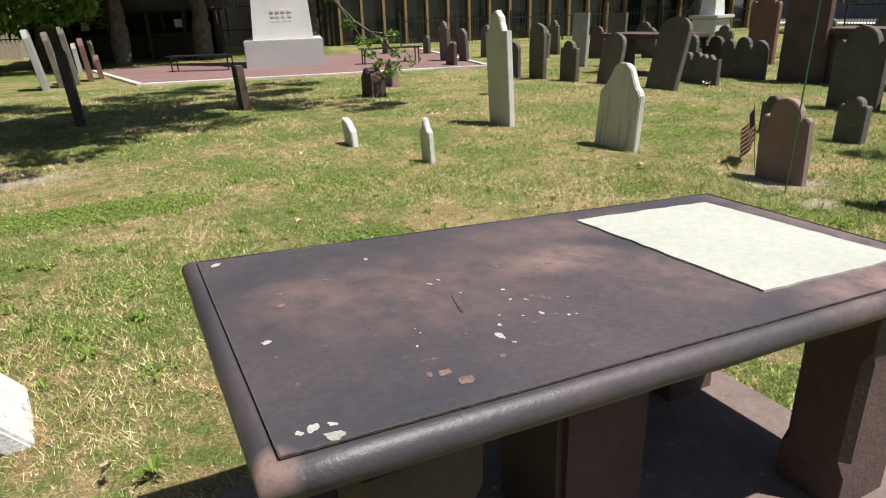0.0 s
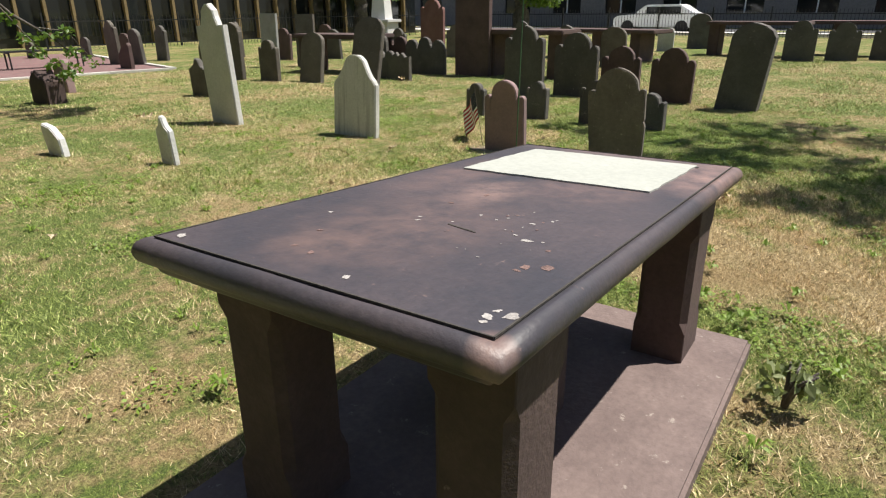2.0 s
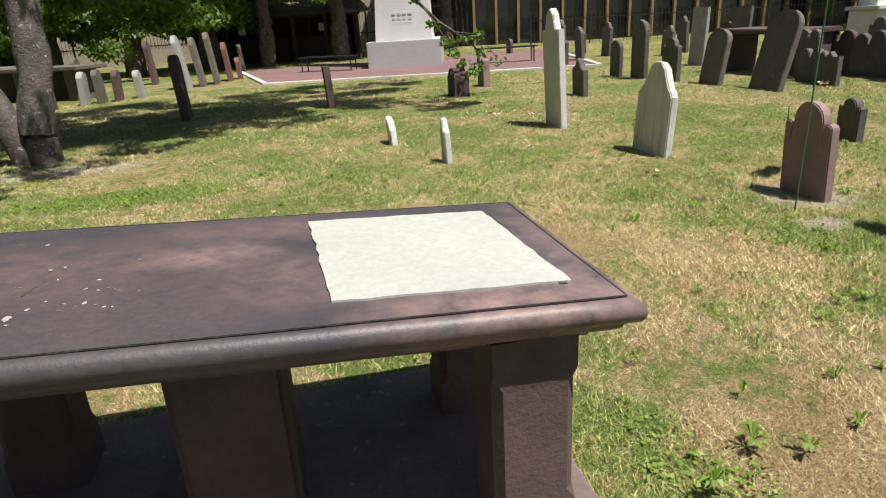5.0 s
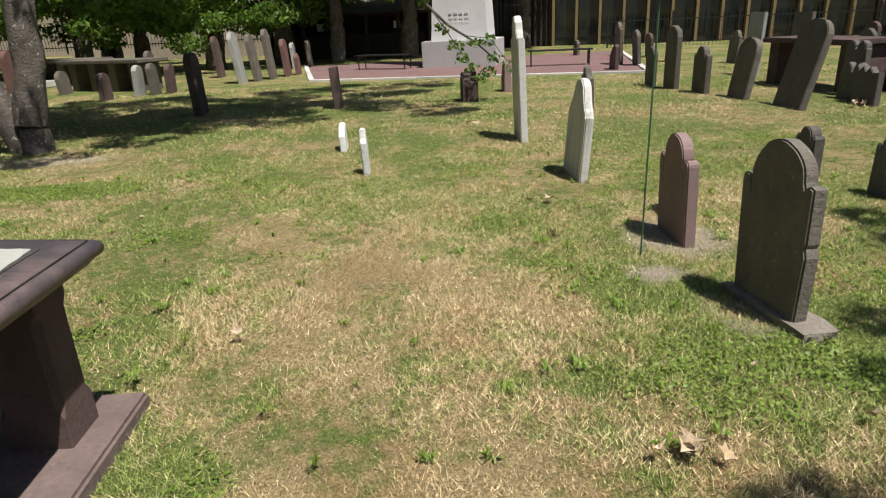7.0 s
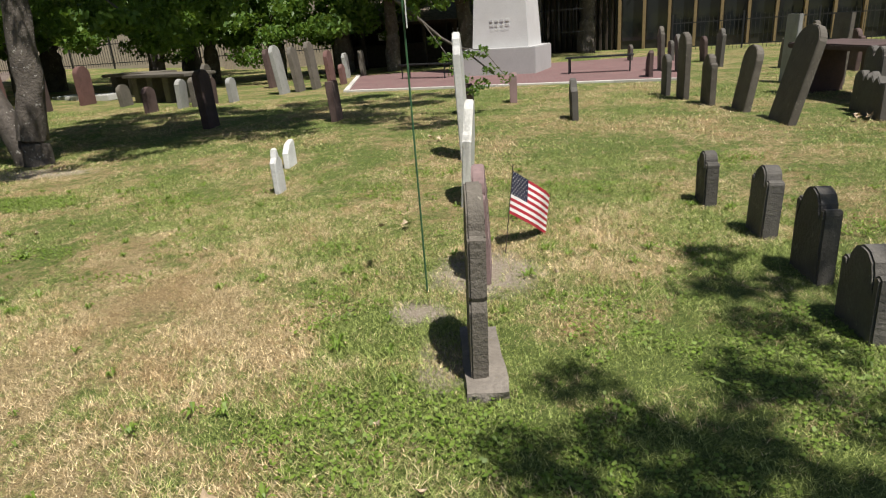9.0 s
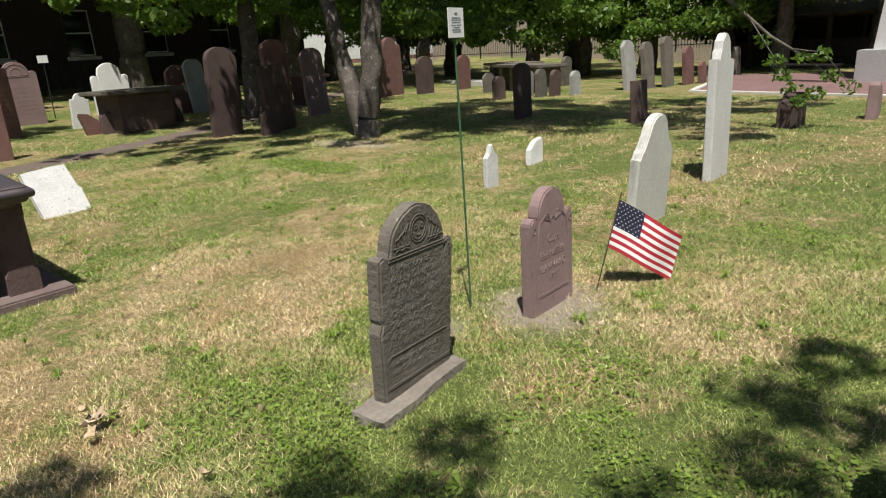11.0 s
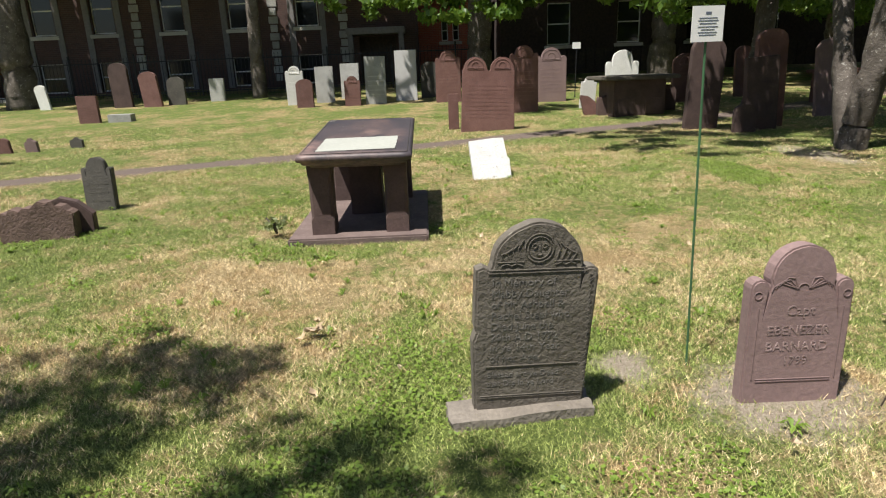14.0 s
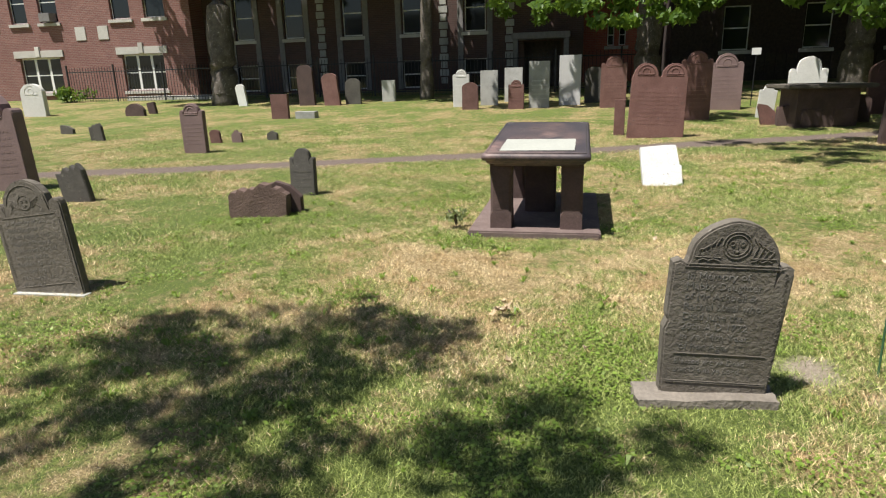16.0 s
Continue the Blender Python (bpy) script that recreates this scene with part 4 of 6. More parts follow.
def bench_tomb(x, y, rz, ln, wd, hh, mat, label, legs=2):
    t = tagged(new("table_tomb"), label, "tomb")
    part("slab", box(-wd / 2, wd / 2, -ln / 2, ln / 2, hh - 0.09, hh, 0.02), mat, t)
    for i in range(legs):
        c = -ln / 2 + ln * (i + 0.5) / legs if legs > 2 else (-ln / 2 + 0.22 if i == 0 else ln / 2 - 0.22)
        part("pier", box(-wd / 2 + 0.12, wd / 2 - 0.12, c - 0.14, c + 0.14, -0.1, hh - 0.085, 0.015), mat, t)
    t.matrix_world = pose(x, y, ground_z(x, y), 0, 0, rz)
    return t


bench_tomb(8.3, 9.2, 8, 2.1, 0.95, 0.82, BROWN, "dark brownstone table tomb among headstones")
bench_tomb(9.4, 5.2, 0, 1.9, 0.9, 0.92, BROWN, "dark brownstone table tomb beside a tall tablet")
bench_tomb(14.5, 5.5, -12, 3.4, 1.0, 0.78, BROWN, "long dark table tomb in the far rows", 3)
bench_tomb(17.5, 2.2, 0, 2.6, 1.0, 0.92, BROWN, "dark table tomb in the far rows")
bench_tomb(18.8, -1.2, 0, 4.6, 1.0, 0.92, BROWN, "long dark table tomb in the far rows", 3)


# ---- stones toward the west ----
R_ = "red sandstone headstone with a carved rounded top"
headstone("stub", -0.50, -2.98, 0.62, 0.37, 0.20, STUMP, "broken stump of a brownstone headstone with a split base", rz=12, toward=-2)
headstone("slant", -0.70, -2.74, 0.30, 0.36, 0.12, BROWN, "dark broken slab behind a brownstone stump", rz=12)
headstone("scroll", -1.70, -3.0, 0.33, 0.58, 0.09, DARKSLATE, "small dark slate headstone", toward=-3, lines=3)
headstone("broken", -1.10, -5.79, 0.40, 0.47, 0.09, DARKSLATE, "dark broken headstone leaning", aside=-10)
headstone("round", -5.85, -7.17, 0.50, 0.98, 0.12, MAUVE, "weathered mauve headstone streaked white", lines=6)
headstone("arch", -7.55, -7.75, 0.26, 0.31, 0.08, RED, "small pinkish footstone leaning in grass", aside=-8)
headstone("peak", -7.6, -7.25, 0.25, 0.29, 0.08, MAUVE, "small grey-brown footstone in grass", aside=-4)
headstone("peak", -8.15, -6.66, 0.26, 0.22, 0.08, DARKSLATE, "small dark footstone in grass")
headstone("broken", -8.2, -11.43, 0.37, 0.43, 0.09, DARKSLATE, "small dark slate headstone", aside=-5)
headstone("slant", -9.75, -13.7, 0.41, 0.25, 0.1, DARKSLATE, "low dark stone stump")
headstone("round", -1.75, -7.52, 0.86, 1.36, 0.20, MAUVE, "large weathered headstone with a flaking crest", rz=3, aside=-3, lines=7)
headstone("arch", -14.2, -18.95, 0.95, 1.15, 0.18, MARBLE, "pale stone with a scrolled iron crest", lines=4)
headstone("arch", -13.8, -14.55, 0.72, 0.42, 0.15, BROWN, "low brown headstone near a wall")
headstone("flat", -14.4, -14.3, 0.30, 0.40, 0.12, BROWN, "small leaning brown stone", aside=-8)
headstone("flat", -12.5, -8.54, 0.56, 0.72, 0.12, RED, "flat-topped red sandstone headstone", lines=5)
headstone("flat", -12.6, -7.74, 0.63, 0.20, 0.3, GREY, "low grey stone block in grass")
headstone("arch", -16.3, -9.3, 0.60, 1.42, 0.14, BROWN, "tall dark brownstone headstone in shade", aside=-2)
headstone("arch", -16.15, -8.28, 0.58, 1.12, 0.14, RED, "red sandstone headstone leaning in dappled shade", aside=-5)
headstone("arch", -16.5, -7.62, 0.58, 0.90, 0.12, DARKSLATE, "dark headstone in deep shade")
headstone("arch", -16.5, -11.97, 0.36, 0.80, 0.10, MARBLE, "narrow white headstone leaning", aside=-7)
headstone("flat", -17.2, -6.5, 0.5, 0.75, 0.1, GREY, "grey tablet in deep shade")
headstone("round", -14.95, -3.39, 0.54, 1.17, 0.10, MARBLE, "white marble headstone with a rounded top", lines=5, group="western row")
headstone("arch", -14.15, -2.97, 0.51, 0.82, 0.12, RED, "brown sandstone headstone in front of a white one", group="western row")
headstone("flat", -15.3, -2.54, 0.57, 1.10, 0.08, GREY, "grey square-topped tablet leaning back", toward=-3, group="western row")
headstone("flat", -16.2, -1.84, 0.60, 1.12, 0.08, GREY, "grey square-topped tablet in shade", toward=-3, group="western row")
headstone("round", -14.2, -1.56, 0.48, 0.86, 0.12, RED, "small red sandstone headstone with carved top", lines=4, group="western row")
headstone("flat", -14.4, -0.88, 0.62, 1.38, 0.08, GREY, "tall grey tablet leaning back", toward=-5, lines=5, group="western row")
headstone("flat", -15.0, 0.03, 0.66, 1.50, 0.08, LIME, "tall pale marble tablet in dappled light", toward=-3, group="western row")
headstone("arch", -15.6, 0.78, 0.60, 1.10, 0.12, DARKSLATE, "dark round-topped headstone in shade", group="western row")
headstone("round", -14.05, 1.30, 0.74, 1.48, 0.13, RED, R_, lines=8, group="western row")
headstone("round", -11.2, 3.11, 0.72, 1.63, 0.14, RED, R_, lines=8, group="western row")
headstone("round", -13.2, 4.18, 0.86, 1.48, 0.13, MAUVE, "mauve headstone with a carved rounded top", lines=7, group="western row")
headstone("double", -8.13, 1.88, 1.10, 1.48, 0.15, RED, "double-headed red sandstone headstone, cracked and stained", aside=2, lines=9, group="western row")
headstone("flat", -8.7, 1.20, 0.22, 0.75, 0.10, RED, "narrow red slab behind a double headstone", group="western row")
headstone("arch", -11.9, 7.52, 0.72, 1.25, 0.13, RED, R_, lines=6, group="western row")
headstone("arch", -10.4, 6.45, 0.48, 0.62, 0.13, BROWN, "brown footstone beside a chest tomb", group="western row")
headstone("scroll", -12.3, 5.93, 0.88, 1.36, 0.1, MARBLE, "bright white marble headstone behind a chest tomb", group="western row")
headstone("shoulder", -11.5, 4.80, 0.40, 0.78, 0.09, MARBLE, "small white marble headstone", aside=4, group="western row")
headstone("slant", -10.2, 4.58, 0.34, 0.52, 0.1, RED, "broken red slab leaning on a stump", aside=-14)
headstone("stub", -10.05, 4.90, 0.42, 0.54, 0.2, BROWN, "rough brown stump beside a chest tomb")
headstone("arch", -6.95, 5.85, 0.62, 1.68, 0.16, BROWN, "tall dark brownstone headstone under a tree", aside=3)
headstone("flat", -6.43, 6.75, 0.58, 1.30, 0.16, BROWN, "dark square-topped brownstone under a tree", aside=-3)
headstone("arch", -6.75, 7.05, 0.56, 1.78, 0.14, RED, "tall weathered headstone behind another", aside=-2)
headstone("arch", -6.1, 6.3, 0.4, 0.5, 0.12, BROWN, "low brownstone footstone under a tree")
headstone("arch", -12.46, 9.36, 0.48, 1.35, 0.12, RED, "narrow red sandstone headstone leaning", aside=-3)
headstone("arch", -11.70, 7.95, 0.52, 1.38, 0.12, GREY, "grey headstone with carved tympanum", aside=-6)
headstone("arch", -8.3, 9.2, 0.62, 1.6, 0.12, MAUVE, "tan headstone leaning, cracked", aside=-4)
headstone("round", -10.00, 12.69, 0.85, 1.72, 0.16, RED, "broad red headstone beyond a tree", aside=1)
headstone("round", -10.16, 13.60, 0.85, 1.75, 0.16, RED, "broad red headstone beyond a tree", aside=-2)
headstone("arch", -9.6, 14.5, 0.7, 1.15, 0.15, BROWN, "brown headstone beyond a tree")
headstone("arch", -9.4, 16.2, 0.6, 1.1, 0.15, RED, "red headstone far under trees")


def chest_tomb():
    t = tagged(new("chest_tomb"), "dark stone chest tomb with a thin overhanging top", "tomb")
    part("body", box(-0.45, 0.45, -0.64, 0.64, -0.1, 0.80, 0.02), BROWN, t)
    for s in (-0.55, 0.13):
        part("side_panel", box(0.445, 0.47, s, s + 0.42, 0.02, 0.38, 0.01), BROWN, t)
    part("top_slab", box(-0.60, 0.60, -0.92, 0.92, 0.80, 0.89, 0.025), SLATE, t, "worn grey top slab")
    t.matrix_world = pose(-10.1, 5.52, ground_z(-10.1, 5.52), 0, 0, 8)


chest_tomb()
bench_tomb(-10.65, 10.74, 10, 1.1, 0.7, 0.80, RED, "red sandstone table tomb under trees")

# ---- stones toward the north ----
headstone("arch", -2.53, 9.70, 0.46, 1.05, 0.13, BROWN, "dark brownstone headstone in tree shade", toward=-3, aside=2)
headstone("flat", -0.13, 9.70, 0.42, 0.70, 0.12, BROWN, "narrow brownstone tablet seen on edge", toward=-3)
headstone("slant", 3.05, 11.0, 0.42, 0.55, 0.14, MAUVE, "broken mauve stone stump", aside=4)
for i, (hx, hy, hw, hh, hm, ht) in enumerate(((-3.35, 16.1, 0.62, 1.32, GREY, -7), (-3.05, 16.6, 0.6, 1.25, SLATE, -6), (-2.75, 17.2, 0.6, 1.35, SLATE, -5), (-2.45, 17.9, 0.6, 1.05, RED, -4), (-2.2, 18.3, 0.4, 0.6, RED, -4),
                                             (-2.75, 21.0, 0.5, 0.85, GREY, -3), (-2.3, 21.6, 0.5, 0.9, SLATE, -4))):
    headstone("arch", hx, hy, hw, hh, 0.12, hm, "old headstone leaning in a close row", toward=ht, group="northern row")
for i, (hx, hy, hw, hh) in enumerate(((-7.7, 15.4, 0.5, 0.58), (-5.7, 13.2, 0.45, 0.6), (-5.2, 13.8, 0.4, 0.7), (-4.9, 14.0, 0.42, 0.72), (-4.6, 14.2, 0.40, 0.68), (-4.2, 14.6, 0.40, 0.62), (-6.4, 17.8, 0.5, 0.9), (-4.6, 18.6, 0.5, 1.2))):
    headstone("arch", hx, hy, hw, hh, 0.12, (SLATE, BROWN, GREY)[i % 3], "small weathered headstone under trees", toward=((i * 31) % 9) - 5, group="northern row")
bench_tomb(-6.6, 15.9, 62, 3.0, 1.0, 0.78, SLATE, "long grey table tomb under trees", 4)
bench_tomb(-9.0, 18.5, 70, 2.4, 1.0, 0.76, SLATE, "grey table tomb under trees", 3)


# ---- monument and its paved court ----
def court():
    ring = [Vector((-1.35, 15.45)), Vector((6.7, 13.35)), Vector((8.8, 22.0)), Vector((-2.4, 21.5))]
    bm = bmesh.new()
    f = bm.faces.new([bm.verts.new((p.x, p.y, 0.012)) for p in ring])
    ext = bmesh.ops.extrude_face_region(bm, geom=[f])
    bmesh.ops.translate(bm, verts=[v for v in ext["geom"] if isinstance(v, bmesh.types.BMVert)], vec=(0, 0, -0.16))
    bmesh.ops.recalc_face_normals(bm, faces=bm.faces[:])
    pav = part("pavement", bm, PAVERS)
    tagged(pav, "red brick paving round a monument", "paving", kind="structure")
    for p, q in ((ring[0], ring[1]), (ring[1], ring[2]), (ring[3], ring[0])):
        ln = (q - p).length
        turn = math.degrees(math.atan2(q.y - p.y, q.x - p.x))
        n = round(ln / 1.5)
        for i in range(n):
            k = part("kerb_stone", box(ln * i / n + 0.003, ln * (i + 1) / n - 0.003, -0.14, 0.0, -0.15, 0.05, 0.01), KERB, pav)
            k.matrix_world = pose(p.x, p.y, 0, 0, 0, turn)


court()


def monument():
    t = tagged(new("monument"), "pale limestone obelisk on a stepped base, paved court around", "monument")
    part("base", box(-1.12, 1.12, -1.12, 1.12, -0.1, 0.76, 0.02), LIME, t)
    bm = bmesh.new()
    rings = []
    for z, a in ((0.76, 0.86), (2.8, 0.74), (2.8, 0.78), (3.0, 0.78), (3.0, 0.6), (9.0, 0.38), (9.5, 0.02)):
        rings.append([bm.verts.new((sx * a, sy * a, z)) for sx, sy in ((1, 1), (-1, 1), (-1, -1), (1, -1))])
    for r0, r1 in zip(rings, rings[1:]):
        for i in range(4):
            bm.faces.new((r0[i], r0[(i + 1) % 4], r1[(i + 1) % 4], r1[i]))
    bm.faces.new(list(reversed(rings[0])))
    bm.faces.new(rings[-1])
    bmesh.ops.recalc_face_normals(bm, faces=bm.faces[:])
    part("shaft", bm, LIME, t)
    b = bmesh.new()
    rnd = random.Random(3)
    for i in range(3):
        for j in range(4):
            add_box(b, -0.3 + j * 0.16, -0.3 + j * 0.16 + rnd.uniform(0.08, 0.13), -0.835, -0.80, 1.5 - i * 0.14, 1.56 - i * 0.14)
    part("inscription", b, LIME, t)["kind"] = "stuff"
    t.matrix_world = pose(2.92, 18.95, 0.0, 0, 0, -15)


monument()


def park_bench(x, y, rz):
    t = tagged(new("park_bench"), "low backless black slatted bench beside the paving", "bench")
    for i in range(8):
        part("slat", box(-0.9, 0.9, -0.24 + i * 0.06, -0.20 + i * 0.06, 0.40, 0.43), IRON, t)
    for s in (-0.8, 0.8):
        for q in (-0.2, 0.2):
            part("leg", rod((s, q, 0), (s, q, 0.40), 0.02, 6), IRON, t)
        part("rail", rod((s, -0.22, 0.38), (s, 0.22, 0.38), 0.018, 6), IRON, t)
    t.matrix_world = pose(x, y, 0.012, 0, 0, rz)
    return t


bench = park_bench(0.4, 18.5, -28)
copy_thing(bench, pose(5.4, 16.6, 0.012, 0, 0, -10))

# ---- rod with its sign, flag ----
def rod_sign():
    t = tagged(new("marker_rod"), "thin green rod with a small white printed sign", "sign")
    part("pole", rod((0, 0, -0.1), (-0.005, -0.03, 1.62), 0.0055, 8), GREENROD, t)
    plate_ = part("sign_plate", box(0.008, 0.012, -0.103, 0.038, 1.475, 1.615), WHITEPAINT, t, "white printed sign plate")
    b = bmesh.new()
    rnd = random.Random(5)
    for i, (z, wd) in enumerate(((1.582, 0.025), (1.566, 0.08), (1.556, 0.09), (1.545, 0.075), (1.532, 0.09), (1.521, 0.06), (1.51, 0.085), (1.50, 0.075))):
        add_box(b, 0.0115, 0.013, -0.032 - wd / 2, -0.032 + wd / 2, z, z + (0.010 if i == 0 else 0.0035))
    part("print", b, SIGNTEXT, plate_)
    t.matrix_world = pose(2.505, 1.82, 0.0, 0, 0, 8)


rod_sign()


def little_flag():
    t = tagged(new("flag"), "small striped flag with stars on a thin stick in grass", "flag")
    part("stick", rod((-0.02, -0.04, -0.1), (0.066, 0.144, 0.61), 0.004, 6), WOODSTICK, t)
    hoist_a, hoist_b = Vector((0.025, 0.062, 0.27)), Vector((0.06, 0.132, 0.565))
    fly = Vector((0.29, 0.31, -0.25))
    n, m = 16, 26

    def at(u, v):
        p = hoist_b.lerp(hoist_a, v) + fly * u
        w = 0.03 * u * math.sin(u * 7 + v * 1.3)
        return p + Vector((-0.6, 0.75, 0.1)) * w + Vector((0, 0, -0.03 * u * u))

    def sheet(u0, u1, v0, v1, mat, nm, nu=12, nv=2, lift=0.0):
        vs, fs = [], []
        for j in range(nv + 1):
            for i in range(nu + 1):
                p = at(u0 + (u1 - u0) * i / nu, v0 + (v1 - v0) * j / nv)
                vs.append(p)
        k = len(vs)
        nrm = Vector((-0.6, 0.78, 0.1)).normalized() * (0.0008 + lift)
        vs = [p + nrm for p in vs] + [p - nrm for p in vs]
        for j in range(nv):
            for i in range(nu):
                a = j * (nu + 1) + i
                fs.append((a, a + 1, a + nu + 2, a + nu + 1))
                fs.append((k + a + nu + 1, k + a + nu + 2, k + a + 1, k + a))
        return raw(nm, vs, fs, mat, t, True)

    for i in range(13):
        sheet(0.4 if i < 7 else 0.0, 1.0, i / 13, (i + 1) / 13, FLAGRED if i % 2 == 0 else FLAGWHITE, "stripe", 14, 1)
    canton = sheet(0, 0.4, 0, 7 / 13, FLAGBLUE, "canton", 8, 6)
    b = bmesh.new()
    for r in range(9):
        for c in range(6 if r % 2 == 0 else 5):
            u = (0.033 + c * 0.066) if r % 2 == 0 else (0.066 + c * 0.066)
            v = (r + 0.6) / 9.2 * 7 / 13
            p = at(u, v)
            for s in (1, -1):
                ctr = p + Vector((-0.6, 0.78, 0.1)).normalized() * 0.0022 * s
                du = Vector((0.8, 0.6, -0.3)).normalized() * 0.0055
                pts = []
                for q in range(10):
                    rr = 1.0 if q % 2 == 0 else 0.42
                    a = math.pi / 2 + q * math.pi / 5
                    pts.append(b.verts.new(ctr + du * rr * math.cos(a) + Vector((0, 0, 0.0055)) * rr * math.sin(a)))
                b.faces.new(pts if s > 0 else list(reversed(pts)))
    part("stars", b, FLAGWHITE, canton)
    t.matrix_world = pose(2.97, 2.46, 0.0)
    t.scale = (0.94, 0.94, 0.94)


little_flag()


# ---- ground clutter ----
def dead_leaves(x, y, n, seed):
    rnd = random.Random(seed)
    t = tagged(new("dead_leaves"), "curled brown dead leaves lying on the grass", "leaves")
    for i in range(n):
        s = rnd.uniform(0.035, 0.075) * (0.5 if n == 1 else 0.85)
        pts = []
        for q in range(10):
            rr = s * (1.0 if q % 2 == 0 else 0.62) * rnd.uniform(0.8, 1.1)
            a = 2 * math.pi * q / 10
            pts.append((rr * math.cos(a), rr * math.sin(a) * 0.8, 0.35 * rr * rr / s * math.cos(2 * a) + rnd.uniform(0, 0.012)))
        vs = pts + [(0, 0, -0.012)]
        fs = [(q, (q + 1) % 10, 10) for q in range(10)]
        lf = raw("leaf", vs, fs, DEADLEAF, t)
        lf.matrix_basis = pose(rnd.gauss(0, 0.07), rnd.gauss(0, 0.07), (0.03 if n == 1 else 0.045) + rnd.uniform(0, 0.04), rnd.uniform(-35, 35), rnd.uniform(-35, 35), rnd.uniform(0, 360))
    t.location = (x, y, 0.0)
    return t


dead_leaves(2.06, -0.01, 6, 1)
dead_leaves(-3.05, 6.15, 7, 2)
dead_leaves(7.4, 6.9, 6, 3)
dead_leaves(1.95, 6.92, 4, 5)
dead_leaves(2.1, 3.0, 2, 4)
for i, (lx, ly) in enumerate(((2.8, 0.15), (2.5, 0.45), (0.2, 0.9), (-2.2, 0.9), (-2.9, 0.4), (3.3, 1.9), (0.9, 2.6), (-1.2, 3.1), (1.3, -0.6), (3.9, 0.1))):
    dead_leaves(lx, ly, 1, 20 + i)


def leafy(name, verts_faces, mat, parent=None):
    v, f = verts_faces
    return raw(name, v, f, mat, parent)


def leaf_cloud(rng, centres, radii, n, size):
    """Many small bent leaves scattered in clumps."""
    wt = np.asarray(radii)[:, 0] ** 2
    k = rng.choice(len(centres), n, p=wt / wt.sum())
    c = np.asarray(centres)[k]
    r = np.asarray(radii)[k]
    d = rng.normal(size=(n, 3))
    d /= np.linalg.norm(d, axis=1)[:, None]
    p = c + d * (r[:, None] if r.ndim == 1 else r) * rng.uniform(0.25, 1.0, n)[:, None] ** 0.6
    u = rng.normal(size=(n, 3))
    u /= np.linalg.norm(u, axis=1)[:, None]
    w = np.cross(u, rng.normal(size=(n, 3)))
    w /= np.linalg.norm(w, axis=1)[:, None]
    s = size * rng.uniform(0.6, 1.25, n)[:, None]
    v = np.stack([p - u * s, p + w * s * 0.55 + np.array([0, 0, 0.12]) * s, p + u * s, p - w * s * 0.55 + np.array([0, 0, 0.12]) * s], 1).reshape(-1, 3)
    i4 = np.arange(n)[:, None] * 4
    f = np.concatenate([i4 + np.array([[0, 1, 2]]), i4 + np.array([[0, 2, 3]])], 1).reshape(-1, 3)
    return v.tolist(), f.tolist()


def limb_mesh(bm, pts, r0, r1, n=9, rough=0.0):
    rings = []
    for i, p in enumerate(pts):
        a = pts[max(0, i - 1)]
        b = pts[min(len(pts) - 1, i + 1)]
        q = (Vector(b) - Vector(a)).to_track_quat("Z", "Y")
        r = r0 + (r1 - r0) * i / (len(pts) - 1)
        ring = []
        for j in range(n):
            t = 2 * math.pi * j / n
            k = r * (1 + rough * noise.noise(Vector((p[0] * 3 + math.cos(t) * 2, p[1] * 3 + math.sin(t) * 2, p[2] * 2.2))))
            ring.append(bm.verts.new(Vector(p) + q @ Vector((k * math.cos(t), k * math.sin(t), 0))))
        rings.append(ring)
    for a, b in zip(rings, rings[1:]):
        for j in range(n):
            f = bm.faces.new((a[j], a[(j + 1) % n], b[(j + 1) % n], b[j]))
            f.smooth = True
    bm.faces.new(list(reversed(rings[0])))
    bm.faces.new(rings[-1])


def settle(p):
    """The maple's points moved to where its trunk and its low branch end stand."""
    k = min(1.0, max(0.0, (p[0] + 3.0) / 5.0))
    return (p[0] - 0.06 + 0.28 * k, p[1] + 0.12 + 0.6 * k, *p[2:])


def tree(label, trunks, limbs, clumps, leaves, leaf_size, seed, extra=None):
    """trunks and limbs: (points, r0, r1). clumps: (x, y, z, r)."""
    t = tagged(new("tree"), label, "tree")
    bm = bmesh.new()
    for pts, r0, r1 in trunks:
        fine = []
        for a, b in zip(pts, pts[1:]):
            for k in range(6):
                fine.append(Vector(a).lerp(Vector(b), k / 6))
        fine.append(Vector(pts[-1]))
        limb_mesh(bm, fine, r0, r1, 14, 0.28)
    part("trunk", bm, BARK, t)
    for pts, r0, r1 in limbs:
        b = bmesh.new()
        limb_mesh(b, pts, r0, r1, 7, 0.15)
        part("limb", b, BARK, t)
    rng = np.random.default_rng(seed)
    cs, rs = [], []
    for x, y, z, r in clumps:
        for _ in range(9):
            d = rng.normal(size=3)
            d /= np.linalg.norm(d)
            cs.append((x + d[0] * r * 0.75, y + d[1] * r * 0.75, z + d[2] * r * 0.55))
            q = r * rng.uniform(0.25, 0.5)
            rs.append((q, q, q * 0.55))
    leafy("crown", leaf_cloud(rng, cs, rs, leaves, leaf_size), LEAF, t)
    return t


